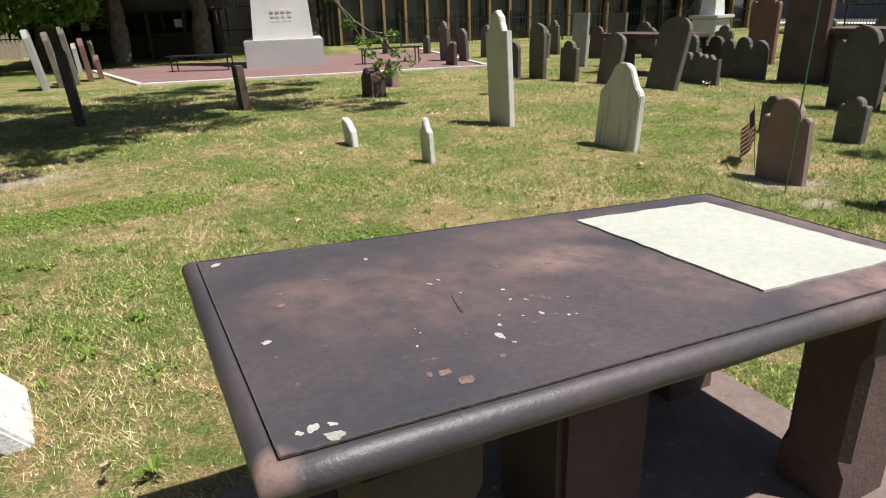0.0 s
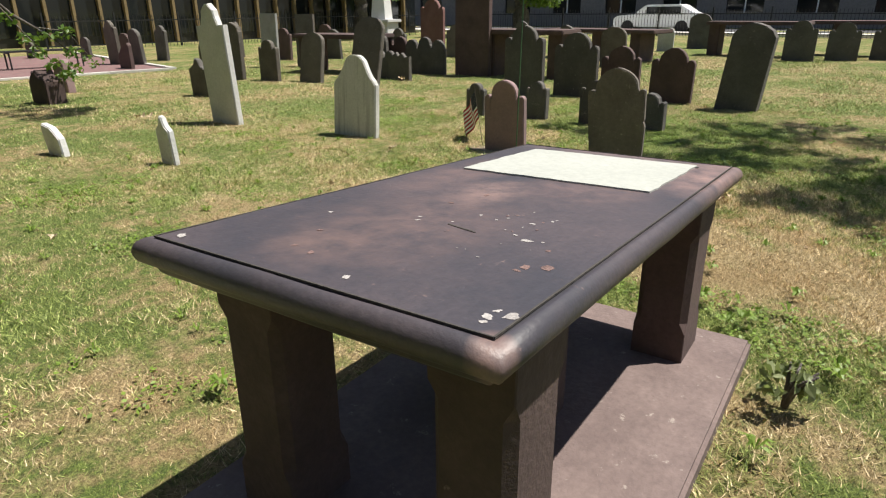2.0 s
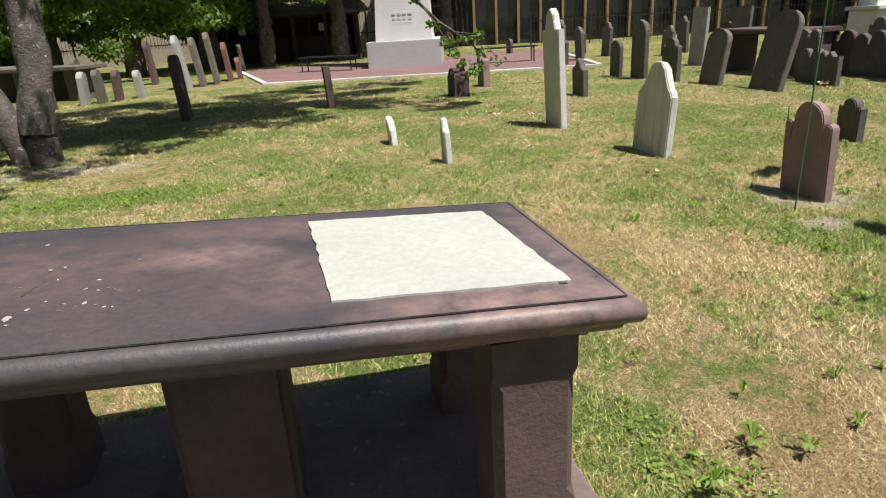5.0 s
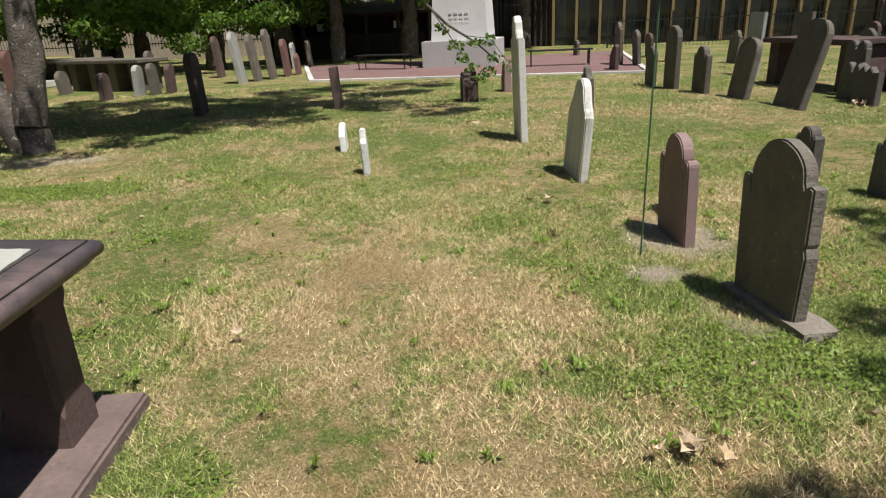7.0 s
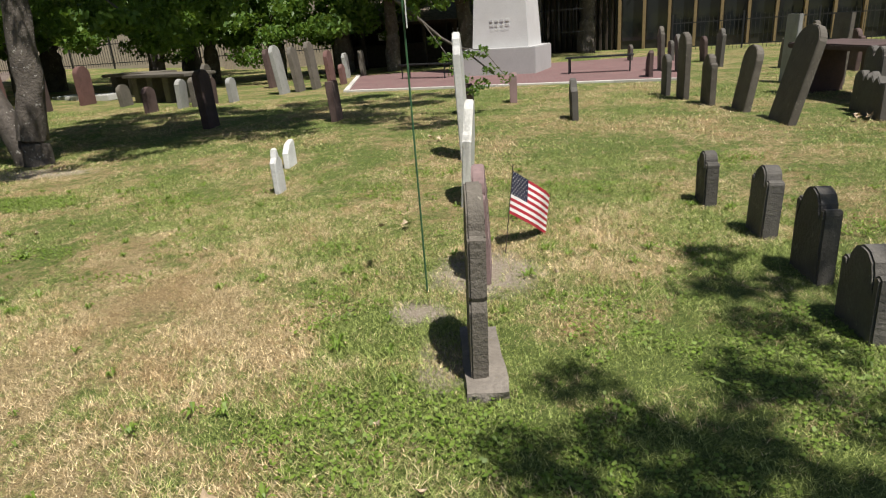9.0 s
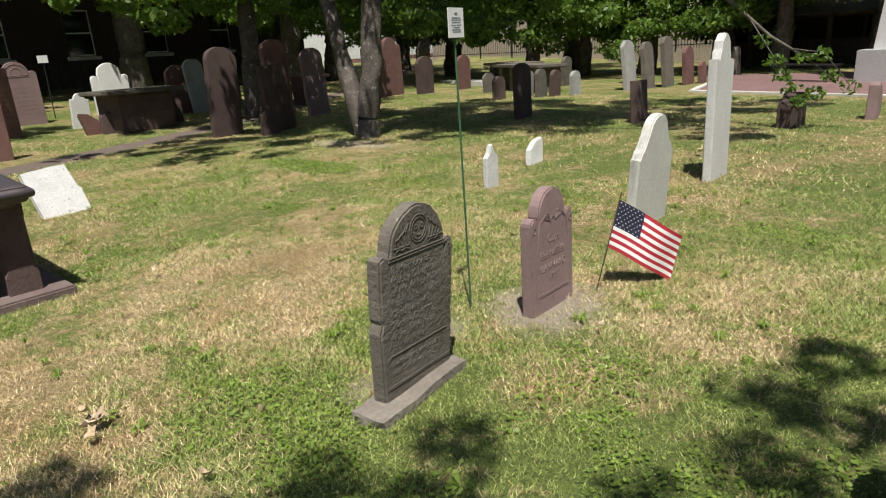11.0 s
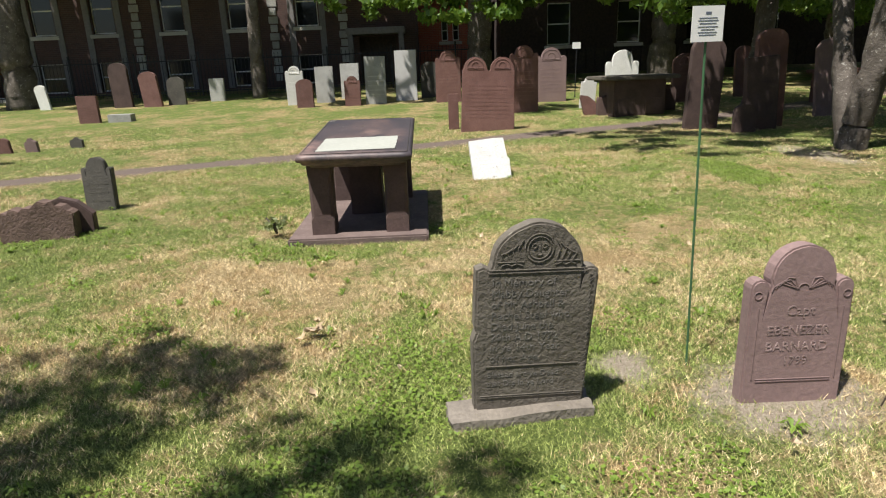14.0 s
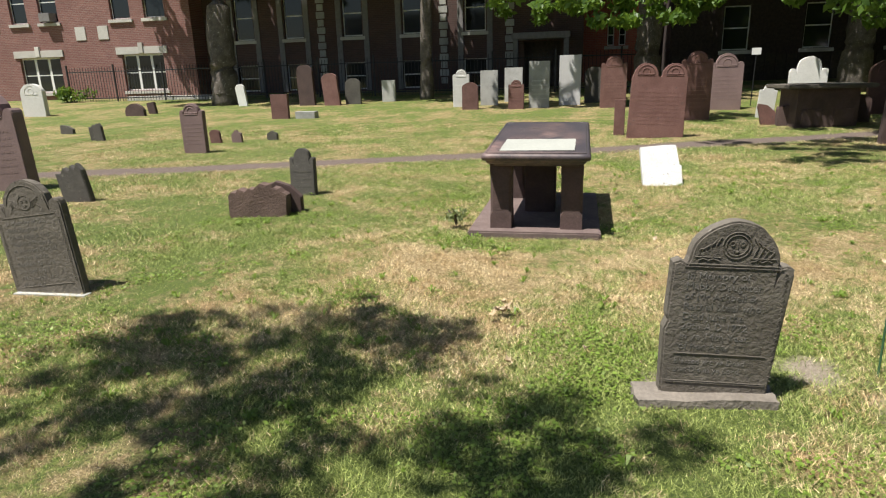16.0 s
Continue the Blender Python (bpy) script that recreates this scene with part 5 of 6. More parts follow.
# twin-trunk tree on the lawn
maple = tree("twin-trunked maple with rough grey bark and low branches",
     [([settle((-3.70, 6.62, -0.1)), settle((-3.72, 6.65, 0.35)), settle((-3.58, 6.70, 1.1)), settle((-3.52, 6.78, 2.2)), settle((-3.4, 6.9, 4.2))], 0.21, 0.15),
      ([settle((-3.86, 6.66, -0.1)), settle((-4.02, 6.68, 0.5)), settle((-4.35, 6.72, 1.4)), settle((-4.75, 6.8, 2.6)), settle((-5.2, 6.9, 4.4))], 0.17, 0.11)],
     [([settle((-3.5, 6.8, 2.3)), settle((-2.6, 7.4, 3.0)), settle((-1.2, 8.2, 3.2)), settle((0.2, 8.7, 2.7)), settle((1.0, 8.85, 1.95)), settle((1.65, 8.95, 1.3)), settle((2.1, 8.97, 1.0)), settle((2.5, 9.0, 0.65))], 0.06, 0.010),
      ([settle((1.4, 8.9, 1.55)), settle((1.75, 8.85, 1.0)), settle((2.05, 8.75, 0.55))], 0.012, 0.004),
      ([settle((1.9, 8.96, 1.12)), settle((2.35, 8.9, 1.05)), settle((2.7, 8.95, 0.6))], 0.009, 0.004),
      ([settle((-3.5, 6.8, 2.6)), settle((-3.4, 8.2, 3.0)), settle((-3.6, 9.4, 2.2))], 0.06, 0.012),
      ([settle((-3.5, 6.8, 2.2)), settle((-2.9, 7.4, 2.4)), settle((-2.4, 7.9, 1.7))], 0.035, 0.008),
      ([settle((-4.8, 6.8, 2.8)), settle((-5.8, 7.6, 3.0)), settle((-6.6, 8.2, 2.4))], 0.06, 0.012),
      ([settle((-3.4, 6.9, 4.0)), settle((-2.2, 7.0, 5.2)), settle((-0.6, 7.8, 6.0)), settle((1.2, 9.0, 6.3))], 0.08, 0.02),
      ([settle((-5.1, 6.9, 4.2)), settle((-6.6, 6.4, 5.4))], 0.08, 0.02),
      ([settle((-5.1, 6.9, 4.2)), settle((-6.6, 5.4, 5.3)), settle((-8.0, 4.2, 5.9)), settle((-9.6, 2.2, 6.2))], 0.08, 0.02),
      ([settle((-7.0, 5.1, 5.4)), settle((-8.2, 5.6, 5.8)), settle((-9.2, 6.0, 6.1))], 0.04, 0.012),
      ([settle((-3.4, 6.9, 4.0)), settle((-3.7, 5.0, 5.1)), settle((-3.5, 3.0, 5.6)), settle((-4.6, 1.8, 5.7))], 0.06, 0.015),
      ([settle((-3.4, 6.9, 4.1)), settle((-1.6, 6.2, 5.2)), settle((0.6, 6.4, 5.7)), settle((2.8, 6.4, 5.8))], 0.06, 0.015)],
     [settle((-3.4, 6.8, 5.6, 1.9)), settle((-5.6, 6.8, 5.6, 1.8)), settle((-2.0, 6.6, 5.9, 1.5)), settle((-4.4, 8.0, 5.2, 1.9)), settle((-6.8, 7.6, 4.7, 1.4)), settle((-4.6, 5.6, 5.6, 1.3)),
      settle((-3.0, 8.6, 3.6, 1.3)), settle((-4.6, 9.4, 2.9, 1.1)), settle((-6.4, 8.6, 2.9, 1.1)), settle((-1.4, 8.6, 3.9, 1.2)), settle((-0.4, 8.2, 5.2, 1.2)),
      settle((-3.4, 9.6, 2.1, 0.7)), settle((-2.0, 9.2, 2.9, 0.9)), settle((-2.5, 7.9, 1.75, 0.55)), settle((-2.9, 7.5, 2.1, 0.6)), settle((-2.2, 8.6, 2.0, 0.7)), settle((-1.5, 8.2, 2.3, 0.6)), settle((-3.2, 8.8, 1.9, 0.7)), settle((-5.2, 8.4, 2.3, 0.8)), settle((-6.8, 8.4, 2.1, 0.7)), settle((-4.2, 8.9, 2.2, 0.7)), settle((-0.6, 8.8, 2.7, 0.6)), settle((0.4, 9.0, 2.5, 0.45)),
      settle((-1.5, 7.0, 6.2, 1.2)), settle((-0.2, 7.4, 6.4, 1.1)), settle((1.0, 8.4, 6.2, 1.1)), settle((2.2, 9.2, 6.4, 1.1)), settle((0.0, 9.5, 6.6, 1.2)), settle((-2.0, 10.0, 6.0, 1.2)), settle((1.2, 10.5, 6.6, 1.0)), settle((3.2, 10.4, 6.6, 0.9)), settle((-4.0, 10.4, 5.6, 1.2)),
      settle((-7.6, 4.6, 6.1, 1.0)), settle((-8.2, 3.4, 6.2, 0.9)), settle((-6.5, 4.9, 6.0, 0.9)), settle((-9.2, 6.1, 6.2, 1.0)), settle((-10.1, 1.7, 6.4, 0.8)), settle((-9.5, 1.3, 6.3, 0.7)), settle((-8.4, 5.6, 6.0, 0.9)),
      settle((-2.9, 2.0, 5.6, 0.55)), settle((-3.4, 2.6, 5.6, 0.6)), settle((-2.2, 2.9, 5.6, 0.55)), settle((-4.8, 2.2, 5.6, 0.7)), settle((-4.7, 2.9, 5.7, 0.7)), settle((-5.4, 1.1, 5.7, 0.5)), settle((-4.7, 4.1, 5.6, 0.9)), settle((-3.4, 4.1, 5.6, 0.9)), settle((-5.8, 3.4, 5.7, 0.8)),
      settle((0.4, 6.5, 5.8, 1.0)), settle((1.9, 7.2, 5.8, 0.9)), settle((3.0, 6.2, 5.8, 0.7)), settle((-0.65, 6.2, 5.7, 1.0)), settle((-1.1, 5.3, 5.6, 0.7)), settle((-1.8, 4.2, 5.6, 0.6))],
     140000, 0.055, 21)
low = [(1.25, 8.88, 1.7), (1.55, 8.9, 1.25), (1.75, 8.88, 0.95), (2.1, 8.95, 0.98), (2.35, 8.92, 1.02), (2.45, 8.98, 0.72), (2.7, 8.95, 0.58), (2.0, 8.78, 0.6), (2.15, 8.75, 0.42), (2.3, 8.85, 0.5), (1.85, 8.85, 0.75)]
leafy("low_foliage", leaf_cloud(np.random.default_rng(77), [settle(q) for q in low], [(0.16, 0.16, 0.11)] * len(low), 420, 0.048), LEAF, maple)
# tree beside the path, south-east, whose shade falls on the lawn
SHADE = [(2.5, -1.9), (2.35, -1.4), (2.05, -1.05), (2.2, -0.75), (2.42, -0.5), (2.65, -0.65), (2.8, -1.2), (3.0, -1.75), (3.2, -0.75), (3.4, -1.3), (3.6, -1.95),
         (3.15, 0.1), (3.45, 0.4), (3.75, 0.2), (3.9, -0.35), (3.95, -1.0), (4.2, 0.9), (4.45, 1.5), (4.3, 0.2), (4.8, 0.6), (5.0, -0.2), (5.4, 0.3), (5.8, -0.4), (4.6, -1.3), (5.2, -1.1),
         (3.25, -1.6), (2.95, -2.3), (3.45, -0.8), (4.3, 1.9), (2.7, -1.7)]
shade_rng = random.Random(44)
shade_clumps = []
for sx, sy in SHADE:
    cz = shade_rng.uniform(6.0, 7.6)
    shade_clumps.append((sx + 0.30 * cz, sy - 0.32 * cz, cz, shade_rng.uniform(0.34, 0.55)))
tree("leafy tree whose shade falls on the lawn",
     [([(7.6, -6.2, -0.1), (7.5, -6.0, 1.5), (7.1, -5.2, 3.5), (6.6, -4.0, 5.4)], 0.28, 0.10)],
     [([(6.7, -4.2, 5.2), (6.2, -3.5, 6.2), (5.6, -3.1, 6.8)], 0.06, 0.012), ([(6.9, -4.8, 4.2), (7.2, -3.4, 5.8), (7.0, -2.6, 6.4)], 0.05, 0.012)],
     shade_clumps, 11000, 0.052, 22)
# big trees by the western fence
BIG = [(-17.3, -13.1, 0.55), (-18.4, 2.6, 0.5), (-17.8, -5.2, 0.26), (-17.8, 9.0, 0.5), (-18.2, 15.5, 0.45)]
for i, (tx, ty, tr) in enumerate(BIG):
    gz = ground_z(tx, ty)
    cl = [(tx + dx, ty + dy, gz + dz, r) for dx, dy, dz, r in ((0.5, 0, 6.2, 2.4), (-1.8, 2.4, 6.2, 2.4), (-1.2, -2.6, 6.4, 2.4), (0.2, 3.6, 7.0, 2.4), (0.4, -3.8, 7.4, 2.4), (-1, 0, 8.6, 3.0), (-2.8, -1.0, 7.4, 2.6), (-2.6, 3.8, 7.8, 2.4), (-2.4, -4.4, 7.8, 2.4), (-3.0, 0.8, 5.6, 1.6), (-1.2, 0.6, 5.2, 1.8), (-3.0, 2.4, 6.6, 2.2), (-3.0, -2.4, 6.6, 2.2))]
    if i == 1:
        cl += [(tx + 3.4, ty - 1.4, gz + 2.45, 0.9), (tx + 3.2, ty + 0.4, gz + 2.7, 0.9), (tx + 3.0, ty - 3.0, gz + 2.6, 0.8), (tx + 3.6, ty - 4.2, gz + 2.9, 0.8), (tx + 3.0, ty + 1.8, gz + 2.8, 0.8), (tx + 2.8, ty - 1.8, gz + 3.4, 1.2), (tx + 2.8, ty + 0.8, gz + 3.6, 1.2)]
    far = []
    if i == 1:
        cl += [(-12.9, -3.7, 6.8, 0.8), (-12.9, -2.7, 7.0, 0.8), (-12.8, -1.5, 6.8, 0.7), (-13.0, -0.4, 6.8, 0.7)]
        far = [([(tx, ty, gz + 4.6), (-15.5, 0.6, 6.4), (-13.2, -1.6, 6.9), (-12.9, -3.8, 6.9)], 0.12, 0.02)]
    if i == 3:
        cl += [(tx + 3.4, ty - 2.4, gz + 2.9, 0.9), (tx + 3.2, ty + 0.4, gz + 2.8, 0.9), (tx + 3.2, ty + 2.4, gz + 2.6, 0.9), (tx + 4.4, ty + 1.0, gz + 2.6, 0.7)]
    tree("large dark-barked tree by an iron fence",
         [([(tx, ty, gz - 0.1), (tx + 0.05, ty, gz + 1.5), (tx, ty + 0.1, gz + 4.0), (tx + 0.2, ty, gz + 7.5)], tr, tr * 0.6)],
         [([(tx, ty, gz + 4.2), (tx + 1.6, ty - 1.0, gz + 5.4), (tx + 2.8, ty - 1.6, gz + 4.6)], tr * 0.35, 0.04),
          ([(tx, ty, gz + 4.8), (tx - 1.2, ty + 1.6, gz + 6.2), (tx - 1.8, ty + 2.4, gz + 7.0)], tr * 0.35, 0.05)] + far,
         cl, 50000, 0.13, 30 + i)
# trees to the north and north-west
# (-1.5, 23.3) and (3.9, 25.6) are added, crowns unseen, to shade the shed
for i, (tx, ty, tr, zz) in enumerate(((-8.4, 22.5, 0.30, 2.0), (-3.6, 24.0, 0.42, 1.7), (-13.5, 20.5, 0.4, 2.0), (-14.5, 13.0, 0.4, 2.6), (22.5, 21.0, 0.4, 2.2), (-9.5, 8.2, 0.28, 2.6), (27.0, 14.5, 0.4, 1.9), (6.2, 27.5, 0.4, 3.2), (-11.0, 26.0, 0.4, 2.0), (-16.5, 16.5, 0.4, 2.4), (1.2, 24.2, 0.35, 2.6), (-9.5, 20.5, 0.3, 1.5), (-12.0, 17.0, 0.3, 1.9), (-6.0, 23.0, 0.35, 1.3), (-1.5, 23.3, 0.3, 2.8), (3.9, 25.6, 0.3, 3.2), (-18.0, 22.0, 0.4, 2.0))):
    gz = ground_z(tx, ty)
    cl = [(tx + dx, ty + dy, gz + zz + dz, r) for dx, dy, dz, r in ((1.4, 0, 0.6, 1.8), (-1.5, 1.2, 1.0, 1.9), (0, -1.8, 0.5, 1.7), (1.2, 1.8, 1.4, 2.0), (0, 0, 3.0, 2.6), (-1.8, -1.2, 1.8, 2.0))]
    tree("leafy shade tree at the edge of the burial ground",
         [([(tx, ty, gz - 0.1), (tx + 0.08, ty, gz + 1.5), (tx, ty + 0.1, gz + 3.0), (tx + 0.2, ty, gz + zz + 2.5)], tr, tr * 0.5)],
         [([(tx, ty, gz + 2.8), (tx + 1.2, ty - 0.8, gz + zz + 0.6)], tr * 0.35, 0.04), ([(tx, ty, gz + 3.0), (tx - 1.2, ty + 1.0, gz + zz + 1.0)], tr * 0.35, 0.04)],
         cl, 15000, 0.10, 50 + i)


def shrub(x, y, hh, r, n, size, mat, label, seed, dead=None):
    t = tagged(new("shrub"), label, "shrub")
    rnd = random.Random(seed)
    b = bmesh.new()
    for i in range(6):
        a = rnd.uniform(0, 6.3)
        q = rnd.uniform(0.3, 0.8) * r
        limb_mesh(b, [(0, 0, -0.02), (q * 0.4 * math.cos(a), q * 0.4 * math.sin(a), hh * 0.5), (q * math.cos(a), q * math.sin(a), hh * 0.9)], 0.012, 0.004, 5)
    part("stem", b, BARK, t)
    rng = np.random.default_rng(seed)
    cs = [(rnd.uniform(-r, r) * 0.7, rnd.uniform(-r, r) * 0.7, rnd.uniform(0.3, 0.95) * hh) for _ in range(8)]
    leafy("foliage", leaf_cloud(rng, cs, [(r * 0.4, r * 0.4, r * 0.3)] * 8, n, size), mat, t)
    t.location = (x, y, ground_z(x, y))


headstone("stub", 2.2, 9.8, 0.50, 0.50, 0.28, BROWN, "dark stump of a headstone under a branch")
shrub(-0.40, -0.80, 0.15, 0.11, 120, 0.027, WEEDLEAF, "small pale-leaved weed beside the plinth", 5)
shrub(-19.6, -22.0, 0.5, 0.9, 500, 0.09, LEAF, "low green shrub at the foot of a brick wall", 6)


# ---- iron fences ----
def iron_fence(x0, y0, x1, y1, hh, label, step=0.14):
    ln = math.hypot(x1 - x0, y1 - y0)
    t = tagged(new("iron_fence"), label, "fence")
    ang = math.degrees(math.atan2(y1 - y0, x1 - x0))
    z0, z1 = ground_z(x0, y0), ground_z(x1, y1)
    zm = max(z0, z1)
    t.matrix_world = pose(x0, y0, zm - 0.03, 0, 0, ang)
    for z in (0.18, hh - 0.18):
        part("rail", box(0, ln, -0.015, 0.015, z - 0.02, z + 0.02), IRON, t)
    n = int(ln / step)
    one = part("picket", box(-0.008, 0.008, -0.008, 0.008, 0.03, hh), IRON, t)
    for i in range(1, n):
        p = new("picket", one.data)
        p.parent = t
        p.location = (i * step, 0, 0)
    for i in range(int(ln / 2.4) + 1):
        part("post", box(i * 2.4 - 0.03, i * 2.4 + 0.03, -0.03, 0.03, -0.1, hh + 0.12, 0.005), IRON, t)
    return t


iron_fence(-19.6, -22.2, -19.6, 3.0, 1.5, "black iron picket fence before brick buildings")
iron_fence(-26, 30.0, 6.0, 26.5, 1.25, "black iron picket fence along a pale wall")
iron_fence(9.0, 24.0, 26.0, 20.0, 1.2, "black iron picket fence before a glass building")
iron_fence(29.0, 18.0, 30.0, -12.0, 1.2, "black iron picket fence along a street")


# ---- western buildings ----
def sash(x, y0, y1, z0, z1, parent, sill=True, mat=None):
    """A sash window in a wall facing +x; x is the wall's face."""
    w = part("window", box(x - 0.20, x - 0.14, y0 - 0.02, y1 + 0.02, z0 - 0.02, z1 + 0.02), WHITEPAINT, parent)
    zc = (z0 + z1) / 2
    for a, b in ((z0 + 0.05, zc - 0.025), (zc + 0.025, z1 - 0.05)):
        part("pane", box(x - 0.145, x - 0.135, y0 + 0.05, y1 - 0.05, a, b), PANE, w)
    if sill:
        part("sill", box(x - 0.16, x + 0.08, y0 - 0.12, y1 + 0.12, z0 - 0.16, z0 - 0.02, 0.01), KERB, w)
    return w


def pierced_wall(name, x, th, y0, y1, z0, z1, holes, mat, parent):
    """A wall facing +x with rectangular openings through it, as one closed shell."""
    ys = sorted({y0, y1, *[h[0] for h in holes], *[h[1] for h in holes]})
    zs = sorted({z0, z1, *[h[2] for h in holes], *[h[3] for h in holes]})

    def solid(i, k):
        if not (0 <= i < len(ys) - 1 and 0 <= k < len(zs) - 1):
            return False
        cy, cz = (ys[i] + ys[i + 1]) / 2, (zs[k] + zs[k + 1]) / 2
        return not any(h[0] < cy < h[1] and h[2] < cz < h[3] for h in holes)

    bm = bmesh.new()
    made = {}

    def vert(s, i, k):
        if (s, i, k) not in made:
            made[(s, i, k)] = bm.verts.new((x - th * s, ys[i], zs[k]))
        return made[(s, i, k)]

    for i in range(len(ys) - 1):
        for k in range(len(zs) - 1):
            if not solid(i, k):
                continue
            ring = ((i, k), (i + 1, k), (i + 1, k + 1), (i, k + 1))
            bm.faces.new([vert(0, *q) for q in ring])
            bm.faces.new([vert(1, *q) for q in reversed(ring)])
            for (di, dk), a, b in (((0, -1), 0, 1), ((1, 0), 1, 2), ((0, 1), 2, 3), ((-1, 0), 3, 0)):
                if not solid(i + di, k + dk):
                    bm.faces.new((vert(0, *ring[b]), vert(0, *ring[a]), vert(1, *ring[a]), vert(1, *ring[b])))
    return part(name, bm, mat, parent)


def brick_house():
    t = tagged(new("brick_building"), "red brick building with stone sills and triple windows", "building")
    x = -21.0
    ups = [(-27.9, -26.9), (-26.0, -25.1), (-24.4, -23.4), (-20.6, -19.6), (-18.9, -17.85)]
    lows = [(-25.95, -23.70), (-20.35, -18.2), (-31.0, -28.8)]
    holes = [(a, b, 4.1, 5.9) for a, b in ups] + [(a, b, 0.95, 2.55) for a, b in lows]
    holes += [(a, b, 7.4, 9.0) for a, b in ups]
    pierced_wall("wall", x, 0.4, -34, -16.6, -0.2, 11.0, holes, BRICKWALL, t)
    part("back_wall", box(x - 9, x - 8.6, -34, -16.6, -0.2, 11.0), BRICKWALL, t)
    part("side_wall", box(x - 8.6, x - 0.4, -34, -33.6, -0.2, 11.0), BRICKWALL, t)
    part("side_wall", box(x - 8.6, x - 0.4, -17.0, -16.6, -0.2, 11.0), BRICKWALL, t)
    part("roof", box(x - 9.2, x + 0.2, -34.2, -16.5, 11.0, 11.3), SHINGLE, t)
    for a, b in ups:
        for z in (4.1, 7.4):
            sash(x, a, b, z, z + 1.8, t)
    for a, b in lows:
        c1, c2 = a + (b - a) / 3, a + 2 * (b - a) / 3
        for p, q in ((a, c1), (c1, c2), (c2, b)):
            sash(x, p + 0.02, q - 0.02, 0.97, 2.53, t, False)
        part("lintel", box(x - 0.1, x + 0.05, a - 0.25, b + 0.25, 2.56, 2.88, 0.01), KERB, t, "pale stone lintel")
        part("keystone", box(x - 0.1, x + 0.09, (a + b) / 2 - 0.12, (a + b) / 2 + 0.12, 2.60, 3.05, 0.01), KERB, t)
        part("sill", box(x - 0.1, x + 0.08, a - 0.1, b + 0.1, 0.80, 0.93, 0.01), KERB, t)
    for y in (-22.6, -21.4):
        part("quoin", box(x - 0.1, x + 0.03, y, y + 0.55, 3.25, 3.85, 0.01), KERB, t, "pale stone block in the brick")
    part("cooling_unit", box(x - 0.15, x + 0.28, -24.2, -23.6, 4.12, 4.5, 0.02), GREYWALL, t, "window air conditioner")
    part("low_wall", box(x + 0.9, x + 1.2, -19.5, -15.0, -0.1, 0.72, 0.02), KERB, t)


brick_house()


def dark_house():
    t = tagged(new("brownstone_building"), "brick building with stone quoins, tree shade darkened into its wall colour", "building")
    x = -22.0
    cs = [-14.6, -12.2, -9.45, -6.75, -4.05]
    holes = [(c - 0.45, c + 0.45, 3.0, 4.9) for c in cs] + [(c - 0.5, c + 0.5, 0.75, 1.9) for c in cs] + [(c - 0.45, c + 0.45, 6.2, 8.0) for c in cs] + [(-2.0, -0.5, 0.4, 2.5)]
    pierced_wall("wall", x, 0.4, -16.6, 0.4, -0.2, 11.0, holes, SHADEDBRICK, t)
    part("back_wall", box(x - 9, x - 8.6, -16.6, 0.4, -0.2, 11.0), SHADEDBRICK, t)
    part("side_wall", box(x - 8.6, x - 0.4, 0.0, 0.4, -0.2, 11.0), SHADEDBRICK, t)
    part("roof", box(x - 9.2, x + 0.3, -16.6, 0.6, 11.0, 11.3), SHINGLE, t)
    for c in cs:
        sash(x, c - 0.45, c + 0.45, 3.0, 4.9, t)
        sash(x, c - 0.5, c + 0.5, 0.75, 1.9, t, False)
        sash(x, c - 0.45, c + 0.45, 6.2, 8.0, t)
        for s in (-1, 1):
            part("window_surround", box(x - 0.05, x + 0.04, c + s * 0.62 - 0.12, c + s * 0.62 + 0.12, 0.7, 5.2), GREYWALL, t)
    for y in (-10.9, -5.4, -2.6):
        for k in range(14):
            part("quoin", box(x - 0.05, x + 0.05, y - 0.14 - 0.05 * (k % 2), y + 0.14 + 0.05 * (k % 2), 0.9 + k * 0.32, 1.17 + k * 0.32, 0.01), GREY, t)
    part("porch_roof", box(x, x + 1.2, -2.4, -0.1, 2.55, 2.8, 0.03), GREYWALL, t)
    for y in (-2.25, -0.25):
        part("porch_post", box(x + 0.9, x + 1.1, y - 0.1, y + 0.1, 0, 2.55, 0.01), GREYWALL, t)
    part("door", box(x - 0.3, x - 0.24, -2.0, -0.5, 0.4, 2.5), SHEDWOOD, t)


dark_house()


def red_house():
    t = tagged(new("red_brick_house"), "bright red brick house between darker buildings", "building")
    holes = [(1.45, 1.75, 2.3, 3.2), (1.95, 2.25, 2.3, 3.2)]
    pierced_wall("wall", -25.0, 0.35, -1.0, 3.4, -0.2, 4.6, holes, BRIGHTBRICK, t)
    part("side_wall", box(-31, -25.35, 3.05, 3.4, -0.2, 4.6), BRIGHTBRICK, t)
    part("side_wall", box(-31, -25.35, -1.0, -0.65, -0.2, 4.6), BRIGHTBRICK, t)
    part("back_wall", box(-31.35, -31, -1.0, 3.4, -0.2, 4.6), BRIGHTBRICK, t)
    part("roof", box(-31.5, -24.8, -1.2, 3.6, 4.6, 4.9), SHINGLE, t)
    for a, b in ((1.45, 1.75), (1.95, 2.25)):
        sash(-25.0, a, b, 2.3, 3.2, t)


red_house()


